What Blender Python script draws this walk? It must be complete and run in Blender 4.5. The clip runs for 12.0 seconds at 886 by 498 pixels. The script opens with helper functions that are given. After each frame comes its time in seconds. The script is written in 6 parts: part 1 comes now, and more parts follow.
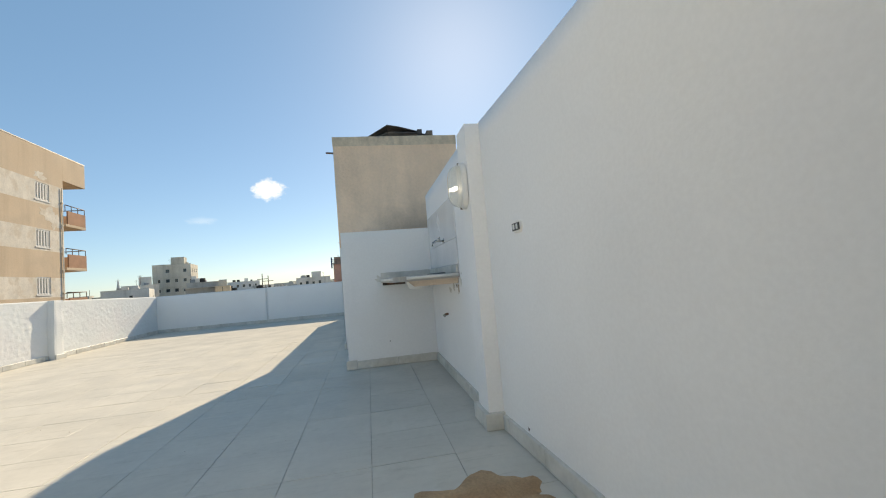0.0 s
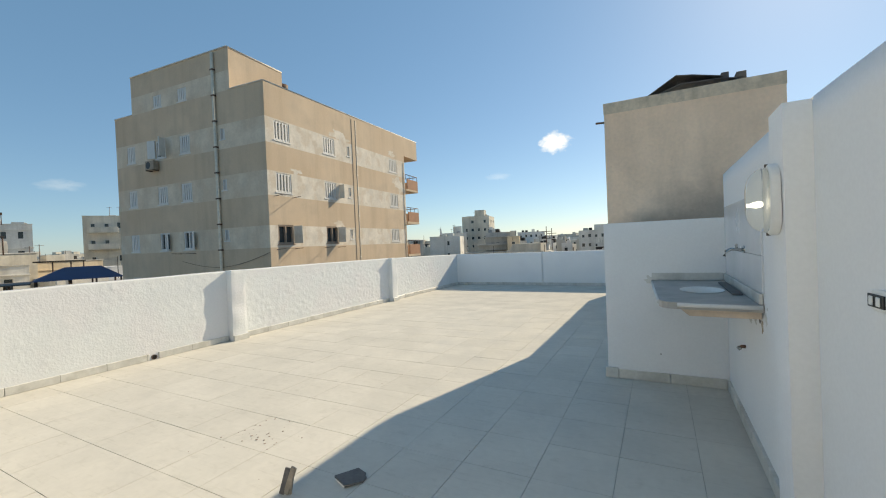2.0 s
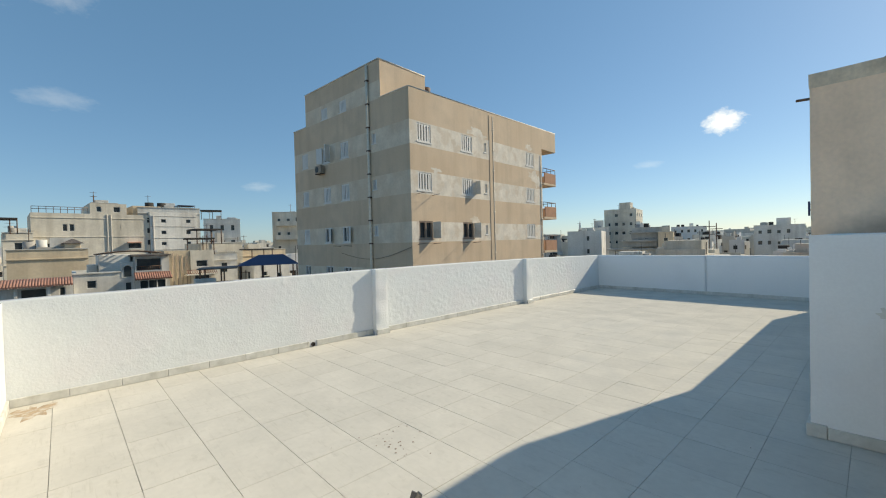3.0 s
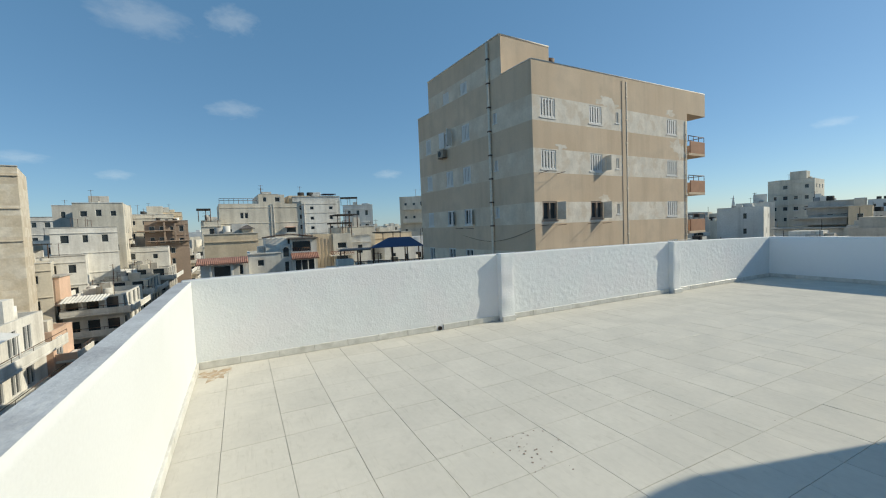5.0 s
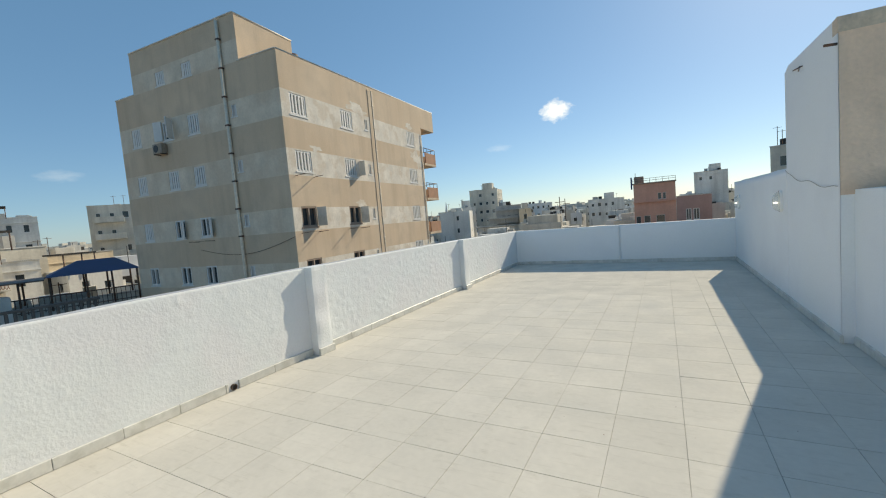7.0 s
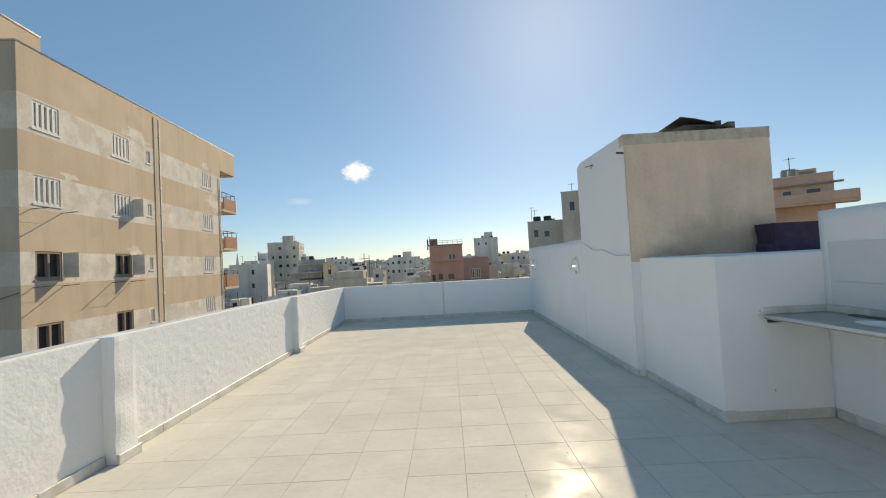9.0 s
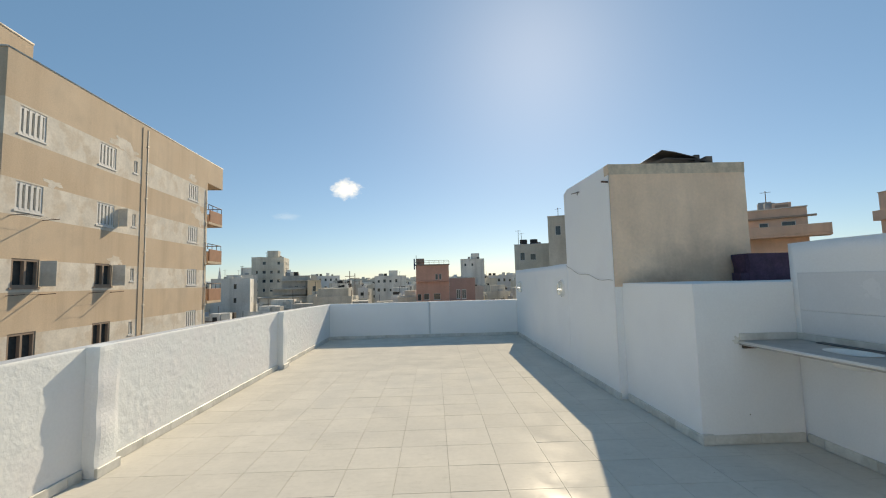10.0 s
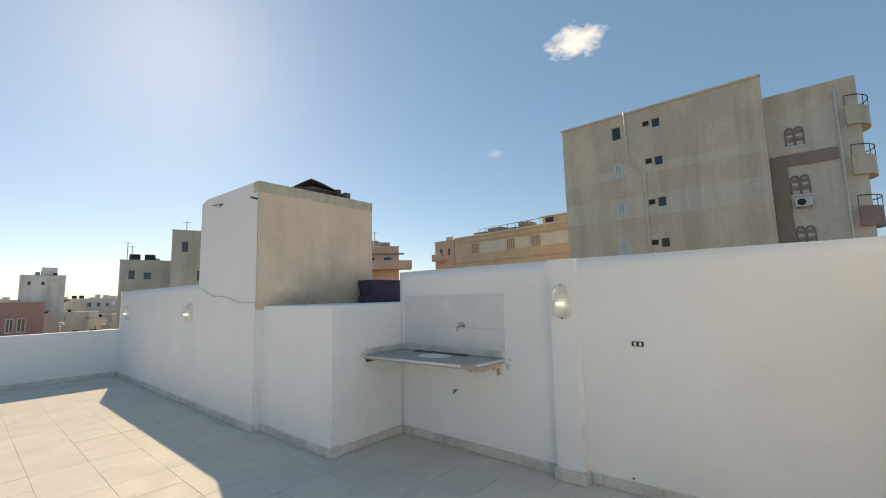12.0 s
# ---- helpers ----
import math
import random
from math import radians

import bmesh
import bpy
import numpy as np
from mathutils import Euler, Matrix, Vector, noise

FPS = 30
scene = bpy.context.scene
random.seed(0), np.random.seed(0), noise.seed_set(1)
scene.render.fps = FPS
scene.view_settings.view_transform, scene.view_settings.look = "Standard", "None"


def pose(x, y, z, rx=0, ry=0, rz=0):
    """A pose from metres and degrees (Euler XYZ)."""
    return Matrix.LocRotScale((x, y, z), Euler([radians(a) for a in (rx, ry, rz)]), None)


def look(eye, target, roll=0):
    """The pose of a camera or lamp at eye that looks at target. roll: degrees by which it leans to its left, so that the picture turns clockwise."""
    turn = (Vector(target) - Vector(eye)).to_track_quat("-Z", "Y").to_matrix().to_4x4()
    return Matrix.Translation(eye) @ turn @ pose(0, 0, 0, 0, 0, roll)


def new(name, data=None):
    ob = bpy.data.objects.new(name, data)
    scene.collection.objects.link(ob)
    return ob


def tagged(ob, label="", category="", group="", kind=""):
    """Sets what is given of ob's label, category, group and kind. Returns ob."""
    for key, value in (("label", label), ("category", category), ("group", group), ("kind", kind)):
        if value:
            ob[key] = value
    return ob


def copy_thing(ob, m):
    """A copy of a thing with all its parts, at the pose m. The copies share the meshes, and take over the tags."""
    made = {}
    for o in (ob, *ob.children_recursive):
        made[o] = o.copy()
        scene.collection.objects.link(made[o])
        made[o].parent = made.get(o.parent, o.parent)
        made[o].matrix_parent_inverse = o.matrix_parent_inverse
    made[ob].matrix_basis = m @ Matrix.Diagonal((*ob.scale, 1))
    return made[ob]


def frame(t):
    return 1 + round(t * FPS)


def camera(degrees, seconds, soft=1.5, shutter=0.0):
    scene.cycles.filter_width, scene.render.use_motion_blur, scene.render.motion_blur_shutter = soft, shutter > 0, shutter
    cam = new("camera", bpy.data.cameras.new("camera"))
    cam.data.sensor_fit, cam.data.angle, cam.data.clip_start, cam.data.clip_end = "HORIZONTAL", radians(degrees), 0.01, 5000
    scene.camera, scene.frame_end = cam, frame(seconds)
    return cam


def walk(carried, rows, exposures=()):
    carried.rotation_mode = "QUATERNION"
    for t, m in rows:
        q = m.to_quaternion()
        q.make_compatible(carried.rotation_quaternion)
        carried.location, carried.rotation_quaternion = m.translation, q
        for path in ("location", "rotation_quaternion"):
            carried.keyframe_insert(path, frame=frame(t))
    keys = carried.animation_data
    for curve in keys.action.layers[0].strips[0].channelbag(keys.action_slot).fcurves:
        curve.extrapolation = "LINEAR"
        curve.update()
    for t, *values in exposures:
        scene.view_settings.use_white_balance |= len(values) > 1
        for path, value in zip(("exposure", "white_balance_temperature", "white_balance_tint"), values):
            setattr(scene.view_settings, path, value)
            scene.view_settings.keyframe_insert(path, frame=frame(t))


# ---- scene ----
cam = camera(94.9, 12.0, 1.1)
PATH = [
    (0, (5.929, -0.107, 0.97), (6.301, 1.854, 1.097), -4.8),
    (0.5, (5.982, 0.03, 1.059), (6.076, 2.027, 1.032), -1.8),
    (1, (6.068, 0.09, 1.215), (5.877, 2.08, 1.278), -1.7),
    (1.5, (6.179, 0.143, 1.376), (5.593, 2.054, 1.325), -1.4),
    (2, (6.145, 0.247, 1.413), (5.207, 2.013, 1.388), -2.4),
    (2.5, (6.008, 0.471, 1.526), (4.799, 2.063, 1.46), -1.4),
    (3, (6.01, 0.451, 1.569), (4.552, 1.819, 1.535), -1.5),
    (3.5, (6.13, 0.561, 1.581), (4.441, 1.633, 1.601), 0.9),
    (5.5, (5.347, 0.565, 1.619), (3.559, 1.451, 1.479), -2.9),
    (6, (4.943, 0.567, 1.639), (3.286, 1.684, 1.538), -3.0),
    (6.5, (4.477, 0.598, 1.628), (3.174, 2.113, 1.539), -4.0),
    (7, (4.003, 0.729, 1.589), (3.047, 2.48, 1.444), -4.8),
    (7.5, (3.629, 0.916, 1.6), (3.022, 2.821, 1.527), -5.8),
    (9.5, (3.095, 0.682, 1.646), (3.128, 2.678, 1.754), -1.8),
    (10, (3.087, 0.642, 1.635), (3.135, 2.635, 1.792), -1.4),
    (10.5, (3.095, 0.654, 1.628), (3.156, 2.645, 1.807), -1.0),
    (11, (3.103, 0.66, 1.596), (3.385, 2.627, 1.824), -1.3),
    (11.5, (3.107, 0.762, 1.592), (3.82, 2.616, 1.827), -0.2),
    (12, (3.073, 0.923, 1.624), (4.596, 2.199, 1.852), -1.4),
]
walk(cam, [(t, look(eye, target, roll)) for t, eye, target, roll in PATH],
     [(0.0, 0.80, 8550, 9), (2.0, 0.68, 8250, 7), (3.5, 0.47, 7450, 4), (5.5, 0.37, 7100, 2), (6.5, 0.44, 7400, 4), (7.5, 0.58, 7950, 6), (9.5, 0.56, 8400, 8), (10.5, 0.52, 8350, 8), (11.0, 0.54, 8500, 9), (11.5, 0.58, 8700, 10), (12.0, 0.76, 9400, 13)])

# ---- world, sun, exposure ----
SUN = Vector((0.2265, 0.8255, 0.517)).normalized()
world = bpy.data.worlds.new("world")
scene.world = world
world.use_nodes = True
sky = world.node_tree.nodes.new("ShaderNodeTexSky")
sky.sky_type, sky.sun_disc = "NISHITA", False
sky.sun_elevation, sky.sun_rotation = math.asin(SUN.z), math.atan2(SUN.x, SUN.y)
sky.air_density, sky.dust_density, sky.ozone_density, sky.altitude = 1.0, 0.5, 3.5, 1000
back = world.node_tree.nodes["Background"]
back.inputs["Strength"].default_value = 0.145
# thin even blue haze over the whole dome
dome = world.node_tree.nodes.new("ShaderNodeMix")
dome.data_type = "RGBA"
dome.inputs[0].default_value, dome.inputs[7].default_value = 0.62, (0.37, 1.10, 2.10, 1)
cool = world.node_tree.nodes.new("ShaderNodeMix")
cool.data_type, cool.blend_type = "RGBA", "MULTIPLY"
cool.inputs[0].default_value, cool.inputs[7].default_value = 1.0, (0.94, 0.98, 1.06, 1)
world.node_tree.links.new(sky.outputs[0], cool.inputs[6])
world.node_tree.links.new(cool.outputs[2], dome.inputs[6])
world.node_tree.links.new(dome.outputs[2], back.inputs[0])
sun = new("sun", bpy.data.lights.new("sun", "SUN"))
sun.data.energy, sun.data.angle, sun.data.color = 3.3, radians(0.53), (1.0, 0.925, 0.825)
sun.matrix_world = look(SUN * 60, (0, 0, 0))


# ---- materials ----
def material(name, base, rough=0.8, metal=0.0, vary=0.12, scale=6.0, fine=60.0, bump=0.2, size=0.01, second=None, mix_scale=1.2,
             lo=0.45, hi=0.62, spec=0.4, per_piece=0.0, coat=0.0, grime=None, streak=0.0, streak_scale=2.0, dust=0.0, scuff=0.0):
    """A surface with grain at two scales; second: a colour of stains or worn patches."""
    m = bpy.data.materials.new(name)
    m.use_nodes = True
    n, k = m.node_tree.nodes, m.node_tree.links.new
    b = n["Principled BSDF"]
    b.inputs["Roughness"].default_value, b.inputs["Metallic"].default_value = rough, metal
    b.inputs["Specular IOR Level"].default_value = spec
    b.inputs["Coat Weight"].default_value = coat
    co = n.new("ShaderNodeNewGeometry").outputs["Position"]

    def noise_node(s, detail=4.0):
        t = n.new("ShaderNodeTexNoise")
        t.inputs["Scale"].default_value, t.inputs["Detail"].default_value = s, detail
        k(co, t.inputs["Vector"])
        return t.outputs["Fac"]

    def ramp(fac, a, c):
        r = n.new("ShaderNodeMapRange")
        r.inputs["From Min"].default_value, r.inputs["From Max"].default_value = a, c
        k(fac, r.inputs["Value"])
        return r.outputs["Result"]

    def mixed(fac, a, c, mode="MIX"):
        x = n.new("ShaderNodeMix")
        x.data_type, x.blend_type = "RGBA", mode
        for value, slot in ((fac, 0), (a, 6), (c, 7)):
            if isinstance(value, bpy.types.NodeSocket):
                k(value, x.inputs[slot])
            else:
                x.inputs[slot].default_value = value
        return x.outputs[2]

    def tone(f):
        return tuple(min(1.0, c * f) for c in base) + (1.0,)

    big, small = noise_node(scale), noise_node(fine)
    col = mixed(ramp(big, 0.3, 0.7), tone(1 - vary), tone(1 + vary * 0.6))
    if second:
        col = mixed(ramp(noise_node(mix_scale, 6.0), lo, hi), col, tuple(second) + (1.0,))
    col = mixed(ramp(small, 0.35, 0.65), col, mixed(1.0, col, (1 - vary * 0.7,) * 3 + (1.0,), "MULTIPLY"))
    if streak:
        sq = n.new("ShaderNodeVectorMath")
        sq.operation = "MULTIPLY"
        sq.inputs[1].default_value = (1.0, 1.0, 0.09)
        k(co, sq.inputs[0])
        st = n.new("ShaderNodeTexNoise")
        st.inputs["Scale"].default_value, st.inputs["Detail"].default_value, st.inputs["Roughness"].default_value = streak_scale, 6.0, 0.65
        k(sq.outputs[0], st.inputs["Vector"])
        col = mixed(ramp(st.outputs["Fac"], 0.45, 0.75), col, mixed(1.0, col, (1 - streak, 1 - streak * 1.05, 1 - streak * 1.1, 1.0), "MULTIPLY"))
    if scuff:
        for turn, wide, s1, a1 in ((0.5, 9.0, 3.0, 0.56), (-0.9, 14.0, 2.2, 0.58), (0.1, 1.6, 5.0, 0.57)):
            mp = n.new("ShaderNodeMapping")
            mp.inputs["Rotation"].default_value, mp.inputs["Scale"].default_value = (0, 0, turn), (1.0, wide, 1.0)
            k(co, mp.inputs["Vector"])
            sc = n.new("ShaderNodeTexNoise")
            sc.inputs["Scale"].default_value, sc.inputs["Detail"].default_value, sc.inputs["Roughness"].default_value = s1, 8.0, 0.7
            k(mp.outputs[0], sc.inputs["Vector"])
            col = mixed(ramp(sc.outputs["Fac"], a1, a1 + 0.16), col, mixed(1.0, col, (1 - scuff, 1 - scuff * 1.05, 1 - scuff * 1.15, 1.0), "MULTIPLY"))
    if grime:
        tint, spots = grime
        for centre, radii in spots:
            mp = n.new("ShaderNodeMapping")
            mp.vector_type = "TEXTURE"
            mp.inputs["Location"].default_value, mp.inputs["Scale"].default_value = centre, radii
            k(co, mp.inputs["Vector"])
            gr = n.new("ShaderNodeTexGradient")
            gr.gradient_type = "SPHERICAL"
            k(mp.outputs[0], gr.inputs["Vector"])
            ad = n.new("ShaderNodeMath")
            ad.operation = "MULTIPLY_ADD"
            ad.inputs[1].default_value = 0.45
            k(noise_node(6.0, 7.0), ad.inputs[0]), k(gr.outputs["Fac"], ad.inputs[2])
            col = mixed(ramp(ad.outputs[0], 0.32, 0.85), col, mixed(1.0, col, tuple(tint) + (1.0,), "MULTIPLY"))
    if per_piece:
        info = n.new("ShaderNodeObjectInfo")
        col = mixed(1.0, col, mixed(info.outputs["Random"], (1 - per_piece,) * 3 + (1.0,), (1.0, 1.0, 1.0, 1.0)), "MULTIPLY")
    k(col, b.inputs["Base Color"])
    rr = n.new("ShaderNodeMapRange")
    rr.inputs["To Min"].default_value, rr.inputs["To Max"].default_value = max(0.02, rough - 0.08), min(1.0, rough + 0.08)
    k(big, rr.inputs["Value"])
    k(rr.outputs["Result"], b.inputs["Roughness"])
    if bump:
        bp = n.new("ShaderNodeBump")
        bp.inputs["Strength"].default_value, bp.inputs["Distance"].default_value = bump, size
        k(small, bp.inputs["Height"])
        k(bp.outputs["Normal"], b.inputs["Normal"])
    if dust:
        film, both = n.new("ShaderNodeBsdfDiffuse"), n.new("ShaderNodeMixShader")
        k(col, film.inputs["Color"])
        dr = n.new("ShaderNodeMapRange")
        dr.inputs["From Min"].default_value, dr.inputs["From Max"].default_value = 0.3, 0.7
        dr.inputs["To Min"].default_value, dr.inputs["To Max"].default_value = dust - 0.18, dust + 0.18
        k(big, dr.inputs["Value"]), k(dr.outputs["Result"], both.inputs["Fac"])
        k(b.outputs[0], both.inputs[1]), k(film.outputs[0], both.inputs[2])
        k(both.outputs[0], n["Material Output"].inputs["Surface"])
    return m


WHITE = material("white_wall_paint", (0.86, 0.865, 0.862), 0.75, vary=0.04, scale=1.6, fine=60, bump=0.12, size=0.006, second=(0.855, 0.86, 0.845), mix_scale=0.8)
# same white, darkened for the parapet in full sun; WHITE is lifted for shade
SUNLIT_WHITE = material("sunlit_white_paint", (0.70, 0.715, 0.71), 0.8, vary=0.04, scale=1.6, fine=45, bump=0.25, size=0.006, second=(0.66, 0.675, 0.665), mix_scale=0.8)
STUCCO = material("rough_white_stucco", (0.738, 0.765, 0.765), 0.85, vary=0.04, scale=2.5, fine=36, bump=0.4, size=0.009, second=(0.74, 0.745, 0.75), mix_scale=1.5)
CAP = material("parapet_cap_plaster", (0.56, 0.58, 0.60), 0.85, vary=0.14, scale=3, fine=30, bump=0.5, size=0.01, second=(0.42, 0.43, 0.45), mix_scale=2.2)
TILE = material("cream_floor_tile", (0.65, 0.618, 0.55), 0.22, vary=0.06, scale=2.2, fine=20, bump=0.07, size=0.003, second=(0.605, 0.578, 0.515), mix_scale=1.4, lo=0.42, hi=0.72, spec=0.14, per_piece=0.06, dust=0.90, scuff=0.12)
GROUT = material("grey_grout", (0.46, 0.44, 0.39), 0.9, vary=0.2, scale=9)
SKIRT = material("skirting_stone", (0.70, 0.69, 0.64), 0.4, vary=0.12, scale=5, fine=26, bump=0.1, size=0.004, second=(0.57, 0.56, 0.505), mix_scale=4, lo=0.52, hi=0.66, per_piece=0.12)
TAN_BLOCK = material("beige_render", (0.95, 0.70, 0.505), 0.9, vary=0.08, scale=2.5, fine=26, bump=0.8, size=0.014, second=(0.86, 0.635, 0.46), mix_scale=1.6, lo=0.5, hi=0.75, streak=0.10, streak_scale=3.4,
                     grime=((0.66, 0.64, 0.64), (((6.75, 6.15, 1.45), (1.0, 0.6, 0.85)), ((6.1, 6.15, 1.45), (0.8, 0.6, 0.36)))))
TAN_RIM = material("weathered_render_rim", (0.76, 0.61, 0.45), 0.9, vary=0.18, scale=6, fine=30, bump=0.6, size=0.012, second=(0.32, 0.27, 0.22), mix_scale=3, lo=0.56, hi=0.68, streak=0.2, streak_scale=6.0)
TAN = material("tan_facade_render", (0.69, 0.545, 0.40), 0.9, vary=0.12, scale=0.9, fine=22, bump=0.3, size=0.010, second=(0.635, 0.49, 0.35), mix_scale=0.45, lo=0.42, hi=0.66, streak=0.16, streak_scale=1.1)
BAND = material("flaking_white_band", (0.79, 0.725, 0.63), 0.9, vary=0.14, scale=1.6, fine=11, bump=0.4, size=0.012, second=(0.70, 0.61, 0.50), mix_scale=1.4, lo=0.5, hi=0.62, streak=0.12, streak_scale=1.4)
GRIMY_BAND = material("grimy_band", (0.76, 0.66, 0.53), 0.9, vary=0.12, scale=1.2, fine=9, bump=0.4, size=0.012, second=(0.69, 0.57, 0.44), mix_scale=0.7, lo=0.45, hi=0.62, streak=0.14, streak_scale=1.2)
CONCRETE = material("grey_concrete", (0.40, 0.38, 0.35), 0.9, vary=0.15, scale=0.7, fine=8, bump=0.3, size=0.02)
ASPHALT = material("dusty_street", (0.16, 0.145, 0.125), 0.95, vary=0.25, scale=0.08, fine=1.5, bump=0.0, second=(0.26, 0.235, 0.20), mix_scale=0.03)
FRAME = material("white_window_paint", (0.72, 0.71, 0.68), 0.6, vary=0.06)
PANE = material("dark_window_glass", (0.045, 0.055, 0.06), 0.12, vary=0.2, bump=0.0, spec=0.6)
SHUTTER = material("closed_shutter_board", (0.36, 0.34, 0.29), 0.8, vary=0.15, scale=5)
OPENING = material("dark_interior", (0.05, 0.045, 0.04), 0.9)
DUSTY = material("dusty_enamel", (0.34, 0.29, 0.23), 0.7, vary=0.2, scale=6)
PIPE = material("buff_drain_pipe", (0.82, 0.72, 0.58), 0.6, vary=0.15)
IRON = material("rusty_iron", (0.10, 0.075, 0.06), 0.7, vary=0.3, second=(0.20, 0.10, 0.06), mix_scale=9)
CHROME = material("tarnished_chrome", (0.50, 0.50, 0.48), 0.22, metal=1.0, vary=0.2, bump=0.0)
MARBLE = material("grey_marble_slab", (0.43, 0.415, 0.39), 0.55, vary=0.12, scale=4, fine=20, bump=0.03, second=(0.36, 0.35, 0.33), mix_scale=6)
PINKWOOD = material("bare_edge_board", (0.66, 0.53, 0.41), 0.75, vary=0.12, scale=8)
WALLTILE = material("white_wall_tile", (0.70, 0.72, 0.73), 0.25, vary=0.04, scale=3, bump=0.02, per_piece=0.04)
PLASTIC = material("cream_plastic", (0.83, 0.825, 0.79), 0.45, vary=0.05)
BLACK = material("black_plastic", (0.02, 0.02, 0.02), 0.4)
SAND = material("bare_sand_fill", (0.56, 0.37, 0.215), 0.97, vary=0.22, scale=9, fine=70, bump=0.7, size=0.01, second=(0.45, 0.28, 0.155), mix_scale=7)
SLATE = material("broken_tile_back", (0.16, 0.15, 0.145), 0.85, vary=0.2, scale=12)
SHARD = material("broken_tile_edge", (0.34, 0.29, 0.235), 0.8, vary=0.2, scale=14)
PURPLE = material("purple_tarpaulin", (0.075, 0.04, 0.075), 0.75, vary=0.3, scale=7, fine=40, bump=0.5, size=0.01)
DARKSHEET = material("dark_roof_sheet", (0.115, 0.10, 0.095), 0.65, vary=0.3, scale=5, second=(0.20, 0.17, 0.14), mix_scale=4)
CRUMB = material("dark_mortar_crumb", (0.40, 0.31, 0.255), 0.95, vary=0.3, scale=20)
PATCH = material("bare_screed", (0.47, 0.36, 0.25), 0.95, vary=0.2, scale=14, fine=80, bump=0.5, second=(0.60, 0.55, 0.47), mix_scale=12)
PAINT = {
    "pale": material("pale_render", (0.72, 0.67, 0.57), 0.9, vary=0.12, scale=0.4, fine=4, bump=0.3, size=0.04, second=(0.63, 0.58, 0.485), mix_scale=0.25, streak=0.32, streak_scale=0.7),
    "white": material("white_render", (0.79, 0.77, 0.715), 0.9, vary=0.12, scale=0.4, fine=4, bump=0.3, size=0.04, second=(0.69, 0.665, 0.61), mix_scale=0.25, streak=0.32, streak_scale=0.7),
    "cream": material("cream_render", (0.71, 0.585, 0.42), 0.9, vary=0.12, scale=0.4, fine=4, bump=0.3, size=0.04, second=(0.63, 0.51, 0.36), mix_scale=0.3, streak=0.18, streak_scale=0.9),
    "grey": material("grey_render", (0.57, 0.545, 0.495), 0.9, vary=0.12, scale=0.4, fine=4, bump=0.3, size=0.04, second=(0.49, 0.465, 0.42), mix_scale=0.25, streak=0.32, streak_scale=0.7),
    "brown": material("brown_render", (0.36, 0.275, 0.215), 0.9, vary=0.12, scale=0.3, fine=3, bump=0.2, size=0.03),
    "orange": material("orange_render", (0.71, 0.385, 0.285), 0.9, vary=0.1, scale=0.4, fine=3, bump=0.2, size=0.03, streak=0.15, streak_scale=0.8),
    "red": material("dull_red_render", (0.45, 0.28, 0.24), 0.9, vary=0.1, scale=0.4, fine=3, bump=0.2, size=0.03, streak=0.15, streak_scale=0.8),
    "peach": material("peach_render", (0.70, 0.49, 0.37), 0.9, vary=0.1, scale=0.4, fine=3, bump=0.2, size=0.03, streak=0.15, streak_scale=0.8),
    "stone": material("stone_cladding", (0.60, 0.51, 0.385), 0.85, vary=0.16, scale=0.9, fine=5, bump=0.4, size=0.04, second=(0.68, 0.61, 0.50), mix_scale=0.5, streak=0.1),
    "drab": material("drab_grey_render", (0.84, 0.665, 0.485), 0.9, vary=0.12, scale=0.5, fine=5, bump=0.4, size=0.03, second=(0.74, 0.60, 0.445), mix_scale=0.35, lo=0.42, hi=0.66, streak=0.24, streak_scale=0.9),
    # render paled and greyed: the haze of distance is put into this colour
    "haze": material("hazed_far_render", (0.72, 0.71, 0.69), 0.95, vary=0.12, scale=0.05, fine=0.8, bump=0.0, second=(0.62, 0.615, 0.60), mix_scale=0.03),
}
PALE_STONE = material("pale_stone_course", (0.70, 0.63, 0.52), 0.85, vary=0.16, scale=1.2, fine=5, bump=0.4, size=0.04, second=(0.60, 0.52, 0.40), mix_scale=0.8, lo=0.45, hi=0.55)
ROOF = material("dusty_flat_roof", (0.45, 0.42, 0.37), 0.95, vary=0.15, scale=0.6, fine=5, bump=0.0)
CLAY = material("clay_roof_tile", (0.44, 0.23, 0.17), 0.8, vary=0.2, scale=2)
BALUSTER = material("weathered_dark_concrete", (0.17, 0.16, 0.15), 0.9, vary=0.2, scale=2, fine=12)
BLUE = material("blue_sheet_roof", (0.04, 0.068, 0.15), 0.6, vary=0.15, scale=1)
YELLOW = material("buff_yellow_render", (0.74, 0.56, 0.36), 0.9, vary=0.1, scale=0.5, fine=4, bump=0.2, size=0.03, streak=0.12, streak_scale=0.9)
PANEL = material("pale_facade_panel", (0.78, 0.70, 0.57), 0.9, vary=0.08, scale=0.8, fine=5, bump=0.2, size=0.02)
RUSTRED = material("rust_red_panel", (0.44, 0.24, 0.15), 0.8, vary=0.15, scale=2)

# the bulb behind the lamp glass is switched on
BULB = bpy.data.materials.new("lit_bulb")
BULB.use_nodes = True
g = BULB.node_tree.nodes["Principled BSDF"]
g.inputs["Emission Color"].default_value, g.inputs["Emission Strength"].default_value = (1.0, 0.99, 0.96, 1), 1.3

# lamp glass: ribbed and clear
GLASS = bpy.data.materials.new("ribbed_lamp_glass")
GLASS.use_nodes = True
g = GLASS.node_tree.nodes["Principled BSDF"]
g.inputs["Base Color"].default_value, g.inputs["Roughness"].default_value = (0.95, 0.95, 0.90, 1), 0.08
g.inputs["Transmission Weight"].default_value, g.inputs["IOR"].default_value = 0.85, 1.3


